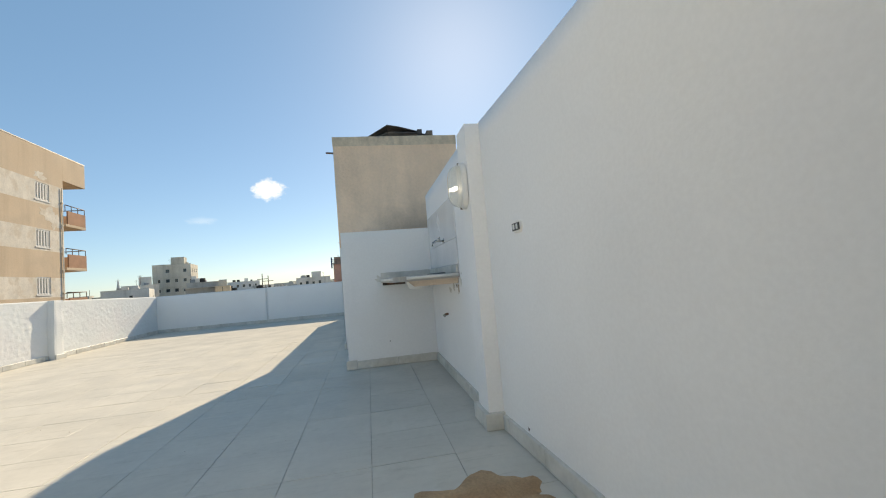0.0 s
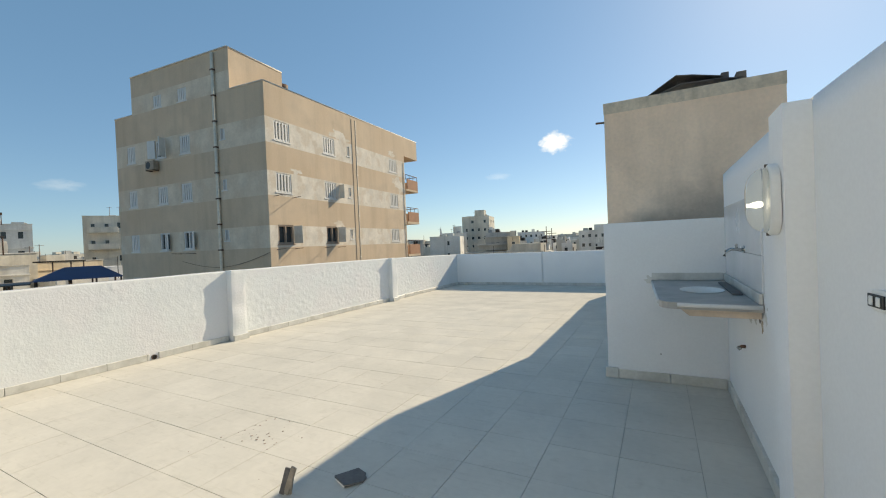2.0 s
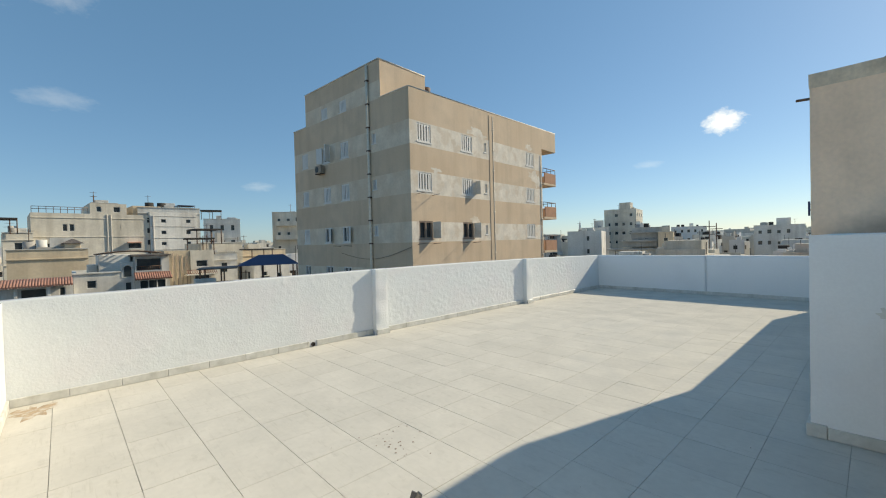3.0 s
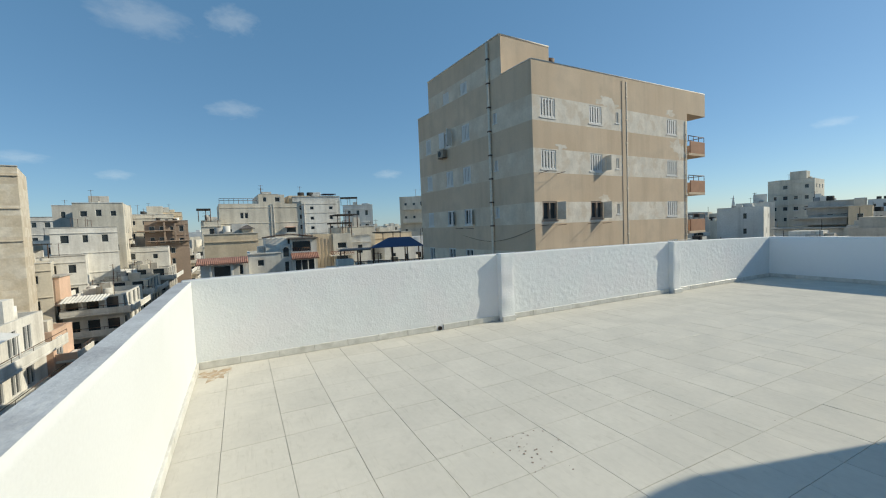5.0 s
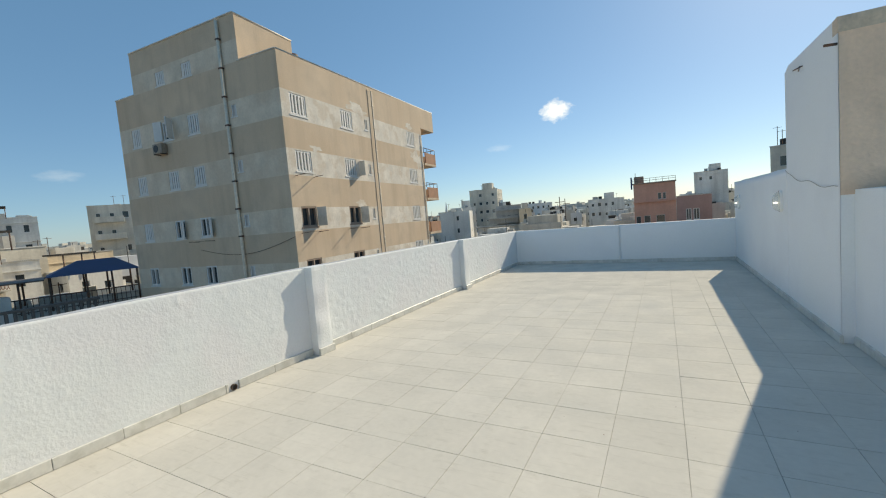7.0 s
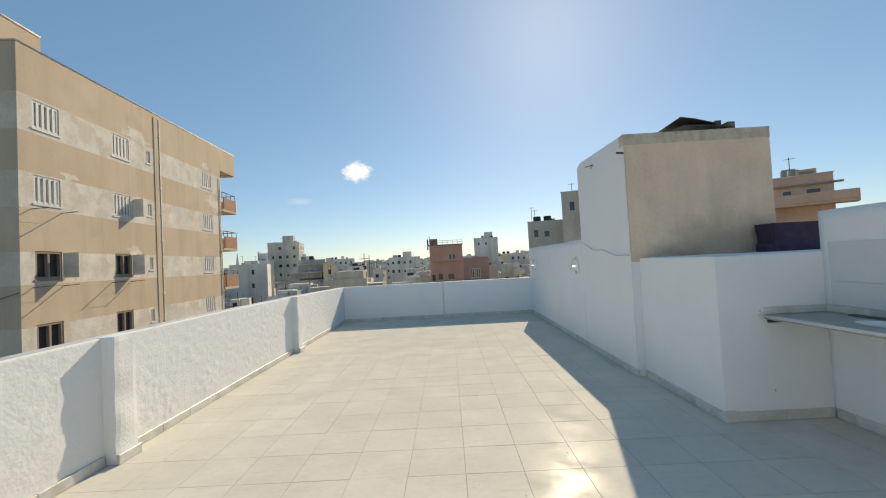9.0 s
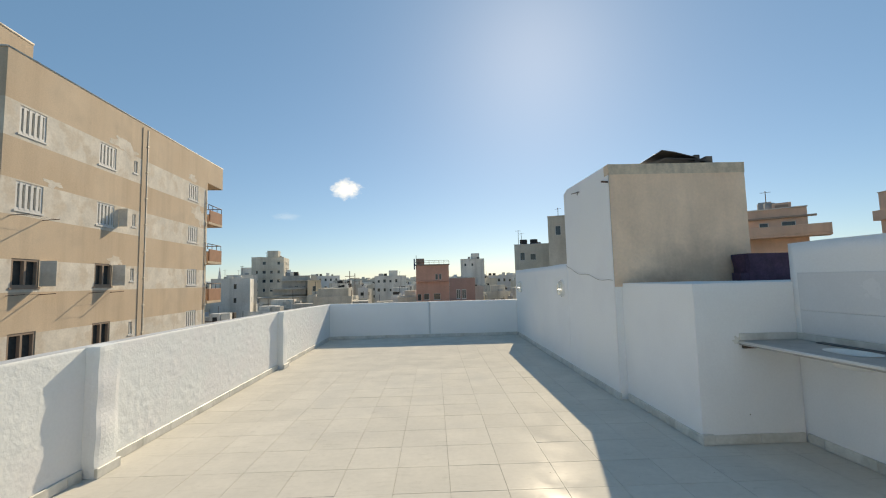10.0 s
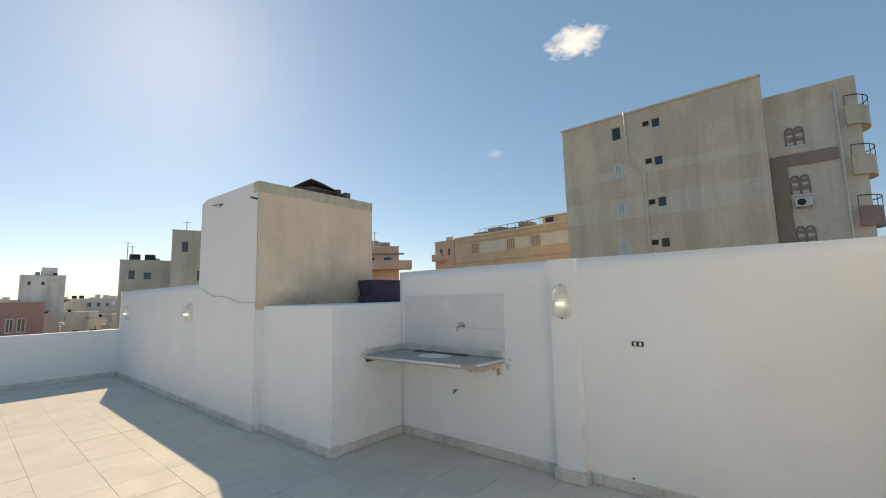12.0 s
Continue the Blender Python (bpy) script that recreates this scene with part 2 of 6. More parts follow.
# ---- mesh helpers ----
def box(bm, x0, y0, z0, x1, y1, z1, mat=0):
    v = [bm.verts.new(p) for p in ((x0, y0, z0), (x1, y0, z0), (x1, y1, z0), (x0, y1, z0), (x0, y0, z1), (x1, y0, z1), (x1, y1, z1), (x0, y1, z1))]
    for q in ((0, 3, 2, 1), (4, 5, 6, 7), (0, 1, 5, 4), (1, 2, 6, 5), (2, 3, 7, 6), (3, 0, 4, 7)):
        bm.faces.new([v[i] for i in q]).material_index = mat
    return v


def soft_box(x0, y0, z0, x1, y1, z1, r=0.01, seg=2):
    bm = bmesh.new()
    box(bm, x0, y0, z0, x1, y1, z1)
    bmesh.ops.bevel(bm, geom=bm.edges[:], offset=r, segments=seg, affect="EDGES", profile=0.5)
    return bm


def tube(bm, points, r, sides=10, mat=0):
    """A closed round tube along points."""
    pts = [Vector(p) for p in points]
    rings = []
    for i, p in enumerate(pts):
        way = (pts[min(i + 1, len(pts) - 1)] - pts[max(i - 1, 0)]).normalized()
        side = way.cross(Vector((0, 0, 1)) if abs(way.z) < 0.9 else Vector((1, 0, 0))).normalized()
        other = way.cross(side)
        rings.append([bm.verts.new(p + r * (math.cos(a) * side + math.sin(a) * other)) for a in (2 * math.pi * j / sides for j in range(sides))])
    for a, b in zip(rings, rings[1:]):
        for j in range(sides):
            f = bm.faces.new((a[j], a[(j + 1) % sides], b[(j + 1) % sides], b[j]))
            f.smooth, f.material_index = True, mat
    bm.faces.new(rings[0][::-1]).material_index = mat
    bm.faces.new(rings[-1]).material_index = mat


def mesh_of(bm, name, *mats):
    bmesh.ops.recalc_face_normals(bm, faces=bm.faces[:])
    me = bpy.data.meshes.new(name)
    bm.to_mesh(me)
    bm.free()
    for m in mats:
        me.materials.append(m)
    return me


def part(name, bm, mats, parent=None, label="", at=None):
    """A bmesh, or a mesh already made, as one object under its thing."""
    mats = mats if isinstance(mats, (list, tuple)) else [mats]
    me = bm if isinstance(bm, bpy.types.Mesh) else mesh_of(bm, name, *mats)
    ob = new(name, me)
    ob.parent = parent
    if at is not None:
        ob.matrix_basis = at
    return tagged(ob, label)


def thing(name, label, category, at=None, group="", kind=""):
    ob = new(name)
    ob.empty_display_size = 0.2
    if at is not None:
        ob.matrix_basis = at
    return tagged(ob, label, category, group, kind)


def rough_face(bm, o, u, w, top, step=0.03, amp=0.004, freq=9.0, out=None, low=0.0):
    """An uneven plaster face of a wall: o its lower left corner, u along it; top: height at a distance."""
    u, n = Vector(u).to_3d(), Vector(out).to_3d()
    nu, nz = max(1, round(w / step)), max(1, round(1.0 / step))
    rows = []
    for i in range(nu + 1):
        s = w * i / nu
        row = []
        for j in range(nz + 1):
            h = low + (top(s) - low) * j / nz
            p = Vector(o).to_3d() + u * s + Vector((0, 0, h))
            d = noise.fractal(Vector((p.x, p.y, p.z * 1.5)) * freq, 0.75, 2.2, 5) * amp * (0.35 + 1.1 * abs(noise.noise(p * 0.9))) * (0.35 + 0.95 * min(1.0, max(0.0, (p.y - 2.5) / 3))) + noise.noise(p * 2.3) * amp * 0.45
            if amp > 0.005:
                mark = noise.noise(Vector((p.y * 9 + p.x * 9, p.z * 17 + 0.6 * noise.noise(p * 7), 4.0)))
                d += amp * (2.4 * max(0.0, mark - 0.38) - 2.0 * max(0.0, -0.46 - mark))
            edge = min(1.0, (top(s) - h) / 0.05)
            row.append(bm.verts.new(p + n * (d * edge)))
        rows.append(row)
    for a, b in zip(rows, rows[1:]):
        for j in range(nz):
            bm.faces.new((a[j], b[j], b[j + 1], a[j + 1])).smooth = True
    return rows


def facade(bm, o, u, w, z0, z1, holes=(), depth=0.18, bands=(), band=1):
    """A wall face with real openings; holes: (s0, s1, za, zb); bands: (za, zb) that take the second material."""
    o, u = Vector(o).to_3d(), Vector(u).to_3d().normalized()
    n = Vector((u.y, -u.x, 0))
    ss = sorted({0.0, w, *[h[0] for h in holes], *[h[1] for h in holes]})
    zs = sorted({z0, z1, *[z for h in holes for z in h[2:4]], *[z for b in bands for z in b if z0 < z < z1]})

    def at(s, z, d=0.0):
        return bm.verts.new(o + u * s - n * d + Vector((0, 0, z)))

    for a, b in zip(ss, ss[1:]):
        for c, d in zip(zs, zs[1:]):
            s, z = (a + b) / 2, (c + d) / 2
            if any(h[0] < s < h[1] and h[2] < z < h[3] for h in holes):
                continue
            f = bm.faces.new((at(a, c), at(b, c), at(b, d), at(a, d)))
            f.material_index = band if any(p < z < q for p, q in bands) else 0
    for a, b, c, d in holes:
        ring = ((a, c), (b, c), (b, d), (a, d))
        for (p, q), (r, t) in zip(ring, ring[1:] + ring[:1]):
            bm.faces.new((at(p, q), at(p, q, depth), at(r, t, depth), at(r, t)))


WINDOWS = {}


def window_mesh(w, h, style):
    key = (round(w, 2), round(h, 2), style)
    if key not in WINDOWS:
        frame_bm, pane_bm, slat_bm = bmesh.new(), bmesh.new(), bmesh.new()
        t = min(0.09, w * 0.12) if style != "far" else 0.05
        bars = [(0, 0, w, t), (0, h - t, w, h), (0, t, t, h - t), (w - t, t, w, h - t)]
        if style in ("plain", "brown"):
            bars.append((w / 2 - t / 2, t, w / 2 + t / 2, h - t))
        for q in bars:
            box(frame_bm, q[0], -0.02 if style != "far" else 0.02, q[1], q[2], 0.10, q[3])
        box(pane_bm, 0.002, 0.10, 0.002, w - 0.002, 0.13, h - 0.002)
        box(slat_bm, -0.06, -0.07, -0.07, w + 0.06, 0.02, 0.0)
        bar_bm = bmesh.new()
        box(bar_bm, -0.055, -0.03, 0.03, 0.055, 0.05, h - 0.03)
        WINDOWS[key] = [mesh_of(frame_bm, "frame", PAINT["brown"] if style == "brown" else FRAME), mesh_of(pane_bm, "pane", SHUTTER if style == "slats" else PANE), mesh_of(slat_bm, "sill", PAINT["brown"] if style == "brown" else FRAME), mesh_of(bar_bm, "shutter_bar", FRAME)]
    return WINDOWS[key]


def window(parent, m, w, h, style="plain"):
    """A window of a building at the pose m, with its frame, pane and shutter bars or sill."""
    f, p, sill, bar = window_mesh(w, h, style)
    ob = part("window", f, FRAME, parent, at=m)
    part("pane", p, PANE, ob)
    if style != "far" or w > 0.9:
        part("sill", sill, FRAME, ob)
    if style == "slats":
        for i in range(4):
            part("shutter_bar", bar, FRAME, ob, at=Matrix.Translation((w * (i + 1) / 5, 0, 0)))
    return ob


SIDES = {"S": (lambda w, d: (0, 0), 0, lambda w, d: w), "E": (lambda w, d: (w, 0), 90, lambda w, d: d),
         "N": (lambda w, d: (w, d), 180, lambda w, d: w), "W": (lambda w, d: (0, d), 270, lambda w, d: d)}


def building(name, label, at, w, d, z0, z1, mats, openings, bands=(), style="plain", rim=0.8, category="building", group="", depth=0.16, styles=None):
    """A flat-roofed building. openings: side -> list of (s0, s1, za, zb), in the building's own coordinates."""
    top = thing(name, label, category, at, group)
    bm = bmesh.new()
    for key, (start, turn, length) in SIDES.items():
        u = Vector((math.cos(radians(turn)), math.sin(radians(turn))))
        facade(bm, start(w, d), u, length(w, d), z0, z1, openings.get(key, ()), depth, bands, 2 if key == "S" and len(mats) > 2 else 1)
    e = 0.22
    outer, inner = ((0, 0), (w, 0), (w, d), (0, d)), ((e, e), (w - e, e), (w - e, d - e), (e, d - e))
    for i in range(4):
        j = (i + 1) % 4
        bm.faces.new([bm.verts.new((*p, z1)) for p in (outer[i], outer[j], inner[j], inner[i])])
        bm.faces.new([bm.verts.new(p) for p in ((*inner[i], z1), (*inner[j], z1), (*inner[j], z1 - rim), (*inner[i], z1 - rim))])
    me = bpy.data.meshes.new("wall")
    bm.to_mesh(me)
    bm.free()
    for m in mats:
        me.materials.append(m)
    part("wall", me, mats, top)
    rb = bmesh.new()
    box(rb, e + 0.003, e + 0.003, z1 - rim - 0.15, w - e - 0.003, d - e - 0.003, z1 - rim)
    part("roof", rb, ROOF, top)
    for key, holes in openings.items():
        start, turn, _ = SIDES[key]
        for a, b, c, q in holes:
            m = Matrix.Translation(Vector(start(w, d)).to_3d()) @ pose(0, 0, 0, 0, 0, turn) @ Matrix.Translation((a, 0.04, c))
            window(top, m, b - a, q - c, (styles or {}).get((key, a, c), style))
    return top


def grid_holes(w, top, bottom, cols, storey=3.0, ww=1.1, wh=1.2, keep=0.9, rng=None, margin=0.8):
    holes, z = [], top - 1.1 - wh
    while z > bottom:
        for i in range(cols):
            c = margin + (w - 2 * margin) * (i + 0.5) / cols
            if rng.random() < keep:
                a, h = rng.choice((0.7, 0.85, 1.0)) * ww / 2, rng.choice((0.8, 1.0, 1.0)) * wh
                holes.append((round(c - a, 2), round(c + a, 2), round(z, 2), round(z + h, 2)))
        z -= storey
    return holes


# ---- floor, walls and roof of the terrace ----
W, L = 5.52, 12.815
GROUND = -13.0


def plaster_wall(name, label, o, u, w, top, out, thick, mat, amp=0.003, step=0.06, low=-0.02, cap=None):
    """A solid plastered wall with an uneven face; top: its height along the length."""
    bm = bmesh.new()
    rows = rough_face(bm, o, u, w, top, step, amp, 13.0 if mat == STUCCO else 7.0, out, low)
    n = Vector(out).to_3d()
    rear_top = [bm.verts.new(r[-1].co - n * thick) for r in rows]
    rear_low = [bm.verts.new(Vector((r[0].co.x, r[0].co.y, low)) - n * thick) for r in rows]
    for i in range(len(rows) - 1):
        bm.faces.new((rows[i][-1], rows[i + 1][-1], rear_top[i + 1], rear_top[i])).material_index = 1
        bm.faces.new((rear_top[i], rear_top[i + 1], rear_low[i + 1], rear_low[i]))
    for i in (0, -1):
        bm.faces.new([*rows[i], rear_top[i], rear_low[i]])
    return tagged(part(name, bm, [mat, cap or mat]), label, "wall", kind="structure")


def lumpy_box(x0, y0, z0, x1, y1, z1, cell=0.06, amp=0.006, freq=5.0, r=0.012):
    """A plastered block whose faces and edges run a little uneven."""
    bm = bmesh.new()
    cuts = [max(1, round((b - a) / cell)) for a, b in ((x0, x1), (y0, y1), (z0, z1))]
    size = (x1 - x0, y1 - y0, z1 - z0)
    grid = {}

    def vert(i, j, k):
        if (i, j, k) not in grid:
            p = Vector((x0 + size[0] * i / cuts[0], y0 + size[1] * j / cuts[1], z0 + size[2] * k / cuts[2]))
            on = [axis for axis, (q, c) in enumerate(zip((i, j, k), cuts)) if q in (0, c)]
            if len(on) > 1:
                for axis in on:
                    p[axis] += r * 0.4 * (1 if (i, j, k)[axis] == 0 else -1)
            grid[i, j, k] = bm.verts.new(p + amp * Vector((noise.noise(p * freq), noise.noise(p * freq + Vector((9, 0, 0))), 0)))
        return grid[i, j, k]

    a, b, c = cuts
    for i in range(a):
        for j in range(b):
            for k in (0, c):
                bm.faces.new((vert(i, j, k), vert(i + 1, j, k), vert(i + 1, j + 1, k), vert(i, j + 1, k)))
    for i in range(a):
        for k in range(c):
            for j in (0, b):
                bm.faces.new((vert(i, j, k), vert(i + 1, j, k), vert(i + 1, j, k + 1), vert(i, j, k + 1)))
    for j in range(b):
        for k in range(c):
            for i in (0, a):
                bm.faces.new((vert(i, j, k), vert(i, j + 1, k), vert(i, j + 1, k + 1), vert(i, j, k + 1)))
    bmesh.ops.recalc_face_normals(bm, faces=bm.faces[:])
    return bm


bm = bmesh.new()
box(bm, -0.2, -0.14, -0.30, 8.6, 13.1, -0.006)
box(bm, 4.75, -3.2, -0.30, 6.9, -0.14, -0.006)
FLOOR = tagged(part("floor", bm, GROUT), "roof terrace floor of cream glazed square tiles with grey joints", "floor", kind="structure")


def west_top(s):
    rise = 1.088 + 0.034 * math.sin(0.5 * math.pi * min(1.0, s / 5.0)) - 0.0026 * max(0.0, s - 5.6) ** 1.8
    return max(1.03, rise) + 0.006 * noise.noise(Vector((s * 1.3, 0, 0)))


def flat_top(h, seed=0.0, wob=0.006):
    return lambda s: h + wob * noise.noise(Vector((s * 1.1, seed, 0)))


plaster_wall("wall_west", "low white parapet in rough trowelled stucco", (0, -0.10), (0, 1), L + 0.10, west_top, (1, 0), 0.14, STUCCO, 0.0055, 0.022, cap=CAP)
plaster_wall("wall_south", "low white parapet with a grey weathered cap", (4.75, 0), (-1, 0), 4.75, flat_top(1.075, 3), (0, 1), 0.13, SUNLIT_WHITE, 0.003, 0.05, cap=CAP)
plaster_wall("wall_north_1", "low smooth white parapet at the end of the terrace", (2.93, L - 0.012), (-1, 0), 3.0, flat_top(1.03, 5), (0, -1), 0.15, WHITE, 0.002)
plaster_wall("wall_north_2", "low smooth white parapet at the end of the terrace", (5.7, L + 0.012), (-1, 0), 2.768, flat_top(1.035, 7), (0, -1), 0.15, WHITE, 0.002)
plaster_wall("wall_east_1", "high smooth white wall beside the terrace", (6.81, -0.001), (-0.0463, 0.99893), 2.42, flat_top(1.93, 9, 0.01), (-0.99893, -0.0463), 0.20, WHITE, 0.002)
plaster_wall("wall_east_2", "high smooth white wall behind the sink", (6.67, 2.58), (0, 1), 2.08, flat_top(1.93, 11, 0.01), (-1, 0), 0.20, WHITE, 0.002)
plaster_wall("wall_east_3", "white side wall along the far half of the terrace", (5.545, 8.08), (0, 1), L - 8.08 + 0.02, flat_top(1.895, 13, 0.012), (-1, 0), 0.20, WHITE, 0.003)
tagged(part("wall_pilaster", lumpy_box(6.60, 2.376, -0.02, 6.88, 2.618, 1.935, 0.08, 0.003), WHITE), "white pilaster on the high wall, carrying a lamp", "wall", kind="structure")
for y, top in ((4.37, 1.13), (8.78, 1.105)):
    tagged(part("parapet_pilaster", lumpy_box(-0.05, y, -0.02, 0.112, y + 0.26, top, 0.05, 0.022, 3.6), STUCCO),
           "stuccoed white pilaster on the low parapet", "wall", kind="structure")

# low roof block beside the sink, and the stair head that rises behind it
tagged(part("wall_block", lumpy_box(5.65, 4.64, -0.02, 6.70, 6.20, 1.55, 0.09, 0.003), WHITE), "low white block with a flat top beside the sink", "wall", kind="structure")
tagged(part("wall_block_rear", lumpy_box(6.69, 4.67, -0.02, 8.3, 6.20, 1.545, 0.2, 0.002), WHITE), "low white block with a flat top", "wall", kind="structure")
bm = bmesh.new()
rough = rough_face(bm, (5.545, 6.158), (0, 1), 1.93, lambda s: 3.20 + 0.045 * s / 1.93 - 0.06 * max(0.0, s - 1.75) / 0.18, 0.06, 0.002, 6.0, (-1, 0), -0.02)
box(bm, 5.549, 6.160, 0.0, 7.46, 8.08, 3.18)
tagged(part("wall_stair_head", bm, WHITE), "white painted side of the stair head", "wall", kind="structure")
bm = bmesh.new()
rough_face(bm, (5.547, 6.146), (1, 0), 1.92, lambda s: 3.055, 0.05, 0.006, 5.0, (0, -1), 1.50)
tagged(part("wall_stair_head_front", bm, TAN_BLOCK), "bare beige rendered front of the stair head, stained near its foot", "wall", kind="structure")
tagged(part("trim_stair_head", lumpy_box(5.538, 6.140, 3.05, 7.475, 6.30, 3.205, 0.07, 0.010), TAN_RIM), "weathered rendered rim on top of the stair head", "trim", kind="structure")

# unseen stair house with doorway, added behind the walk's start; it blocks sky light
bm = bmesh.new()
for q in ((4.75, -0.16, -0.02, 5.38, 0.0, 2.75), (6.52, -0.16, -0.02, 6.90, -0.002, 2.75), (5.38, -0.16, 2.12, 6.52, 0.0, 2.75), (4.75, -3.0, -0.02, 4.90, -0.16, 2.75),
          (6.75, -3.0, -0.02, 6.90, -0.16, 2.75), (4.75, -3.15, -0.02, 6.90, -3.0, 2.75)):
    box(bm, *q)
tagged(part("wall_stair_house", bm, WHITE), "assumed plain white stair house out of view, with an open doorway", "wall", kind="structure")
bm = bmesh.new()
box(bm, 4.70, -3.2, 2.752, 6.95, 0.05, 2.90)
tagged(part("ceiling", bm, WHITE), "plain white ceiling of the assumed, unseen stair house", "ceiling", kind="structure")

# skirting: stone pieces along the foot of each wall
SKIRT_MESH = {}


def skirting(name, o, u, length, out, h=0.088, t=0.022):
    run = tagged(new(name), "row of grey-cream stone skirting pieces at the foot of the wall", "baseboard", kind="structure")
    a = math.degrees(math.atan2(u[1], u[0]))
    s = 0.0
    while s < length - 0.02:
        piece = min(0.447, length - s - 0.002)
        flip = (u[0] * out[1] - u[1] * out[0]) > 0
        key = (round(piece, 3), flip)
        if key not in SKIRT_MESH:
            SKIRT_MESH[key] = mesh_of(soft_box(0, -0.01 if flip else -t, 0, piece, t if flip else 0.01, h, 0.004, 1), "skirting_tile", SKIRT)
        wob = 0.003 * noise.noise(Vector((s * 3.1, o[0], o[1])))
        ob = part("skirting_tile", SKIRT_MESH[key], SKIRT, run, at=pose(o[0] + u[0] * s + out[0] * wob, o[1] + u[1] * s + out[1] * wob, 0.001, 0, 0, a))
        s += 0.45


skirting("baseboard_west_1", (0, 0.02), (0, 1), 3.18, (1, 0))
skirting("baseboard_west_2", (0, 3.32), (0, 1), 1.04, (1, 0))
skirting("baseboard_west_3", (0, 4.64), (0, 1), 4.13, (1, 0))
skirting("baseboard_west_4", (0, 9.05), (0, 1), 3.75, (1, 0))
skirting("baseboard_pilaster_1", (0.118, 4.365), (0, 1), 0.27, (1, 0), 0.085)
skirting("baseboard_pilaster_2", (0.118, 8.775), (0, 1), 0.27, (1, 0), 0.085)
skirting("baseboard_south", (4.74, 0), (-1, 0), 4.71, (0, 1))
skirting("baseboard_north", (5.52, L - 0.012), (-1, 0), 5.49, (0, -1))
skirting("baseboard_east_1", (6.81, 0.01), (-0.0463, 0.99893), 2.34, (-0.99893, -0.0463), 0.10)
skirting("baseboard_pilaster_3", (6.60, 2.350), (0, 1), 0.29, (-1, 0), 0.10, 0.026)
skirting("baseboard_pilaster_4", (6.70, 2.376), (-1, 0), 0.12, (0, -1), 0.10, 0.026)
skirting("baseboard_east_2", (6.67, 2.64), (0, 1), 1.97, (-1, 0))
skirting("baseboard_block_1", (6.65, 4.64), (-1, 0), 1.02, (0, -1), 0.098)
skirting("baseboard_block_2", (5.65, 4.62), (0, 1), 1.50, (-1, 0))
skirting("baseboard_east_3", (5.545, 6.13), (0, 1), 6.66, (-1, 0))

# ---- things on the terrace ----
# sink slab: marble top with a clipped corner, upstands, and the bare board below
slab = thing("sink_counter", "grey marble counter slab fixed in the corner with a clipped edge", "counter", pose(6.4, 3.9, 0.912))
bm = bmesh.new()
outline = [(0.268, -0.74), (0.268, 0.738), (-0.325, 0.738), (-0.265, -0.60), (-0.25, -0.65), (-0.22, -0.685), (-0.17, -0.70)]
oval = [(0.02 + 0.14 * math.cos(2 * math.pi * i / 28), -0.02 + 0.20 * math.sin(2 * math.pi * i / 28)) for i in range(28)]
for z in (0.028, 0.070):
    rim_edges = []
    for loop in (outline, oval):
        vs = [bm.verts.new((x, y, z)) for x, y in loop]
        rim_edges += [bm.edges.new((vs[i], vs[(i + 1) % len(vs)])) for i in range(len(vs))]
    bmesh.ops.triangle_fill(bm, use_beauty=True, edges=rim_edges)
bm.verts.ensure_lookup_table()
total = len(outline) + len(oval)
for start, count in ((0, len(outline)), (len(outline), len(oval))):
    for i in range(count):
        p, q = start + i, start + (i + 1) % count
        bm.faces.new((bm.verts[p], bm.verts[q], bm.verts[total + q], bm.verts[total + p]))
part("top", bm, MARBLE, slab)
bm = bmesh.new()
rings = [[bm.verts.new((0.02 + f * 0.146 * math.cos(2 * math.pi * i / 28), -0.02 + f * 0.206 * math.sin(2 * math.pi * i / 28), z)) for i in range(28)] for f, z in ((1.0, 0.0735), (0.93, 0.071), (0.90, 0.04), (0.7, -0.05), (0.3, -0.06))]
for p, q in zip(rings, rings[1:]):
    for i in range(28):
        bm.faces.new((p[i], p[(i + 1) % 28], q[(i + 1) % 28], q[i])).smooth = True
bm.faces.new(rings[-1])
part("basin", bm, PLASTIC, slab, "oval white basin set in the slab")
part("upstand", soft_box(-0.325, 0.715, 0.071, 0.246, 0.738, 0.14, 0.006), SKIRT, slab, "pale stone upstand along the wall")
part("upstand", soft_box(0.247, -0.72, 0.071, 0.268, 0.738, 0.135, 0.006), SKIRT, slab)
bm = bmesh.new()
rim = [(0.262, -0.700), (-0.15, -0.665), (-0.15, -0.63), (0.262, -0.66)]
lo, up = [bm.verts.new((x + 0.05 * (x < 0), y, -0.018)) for x, y in rim], [bm.verts.new((x, y, 0.0275)) for x, y in rim]
bm.faces.new(lo[::-1]), bm.faces.new(up)
for i in range(4):
    bm.faces.new((lo[i], lo[(i + 1) % 4], up[(i + 1) % 4], up[i]))
part("apron_board", bm, PINKWOOD, slab, "bare pinkish board under the edge of the slab")
for name, a, b in (("front_edge", (-0.3265, 0.735), (-0.2675, -0.59)), ("side_edge", (-0.165, -0.7025), (0.262, -0.7425))):
    bm = bmesh.new()
    tube(bm, [(a[0], a[1], 0.055), (b[0], b[1], 0.055)], 0.013, 8)
    part(name, bm, FRAME, slab, "pale polished edge of the slab")
part("bracket", soft_box(-0.31, 0.70, -0.005, -0.05, 0.728, 0.0275, 0.004), IRON, slab)

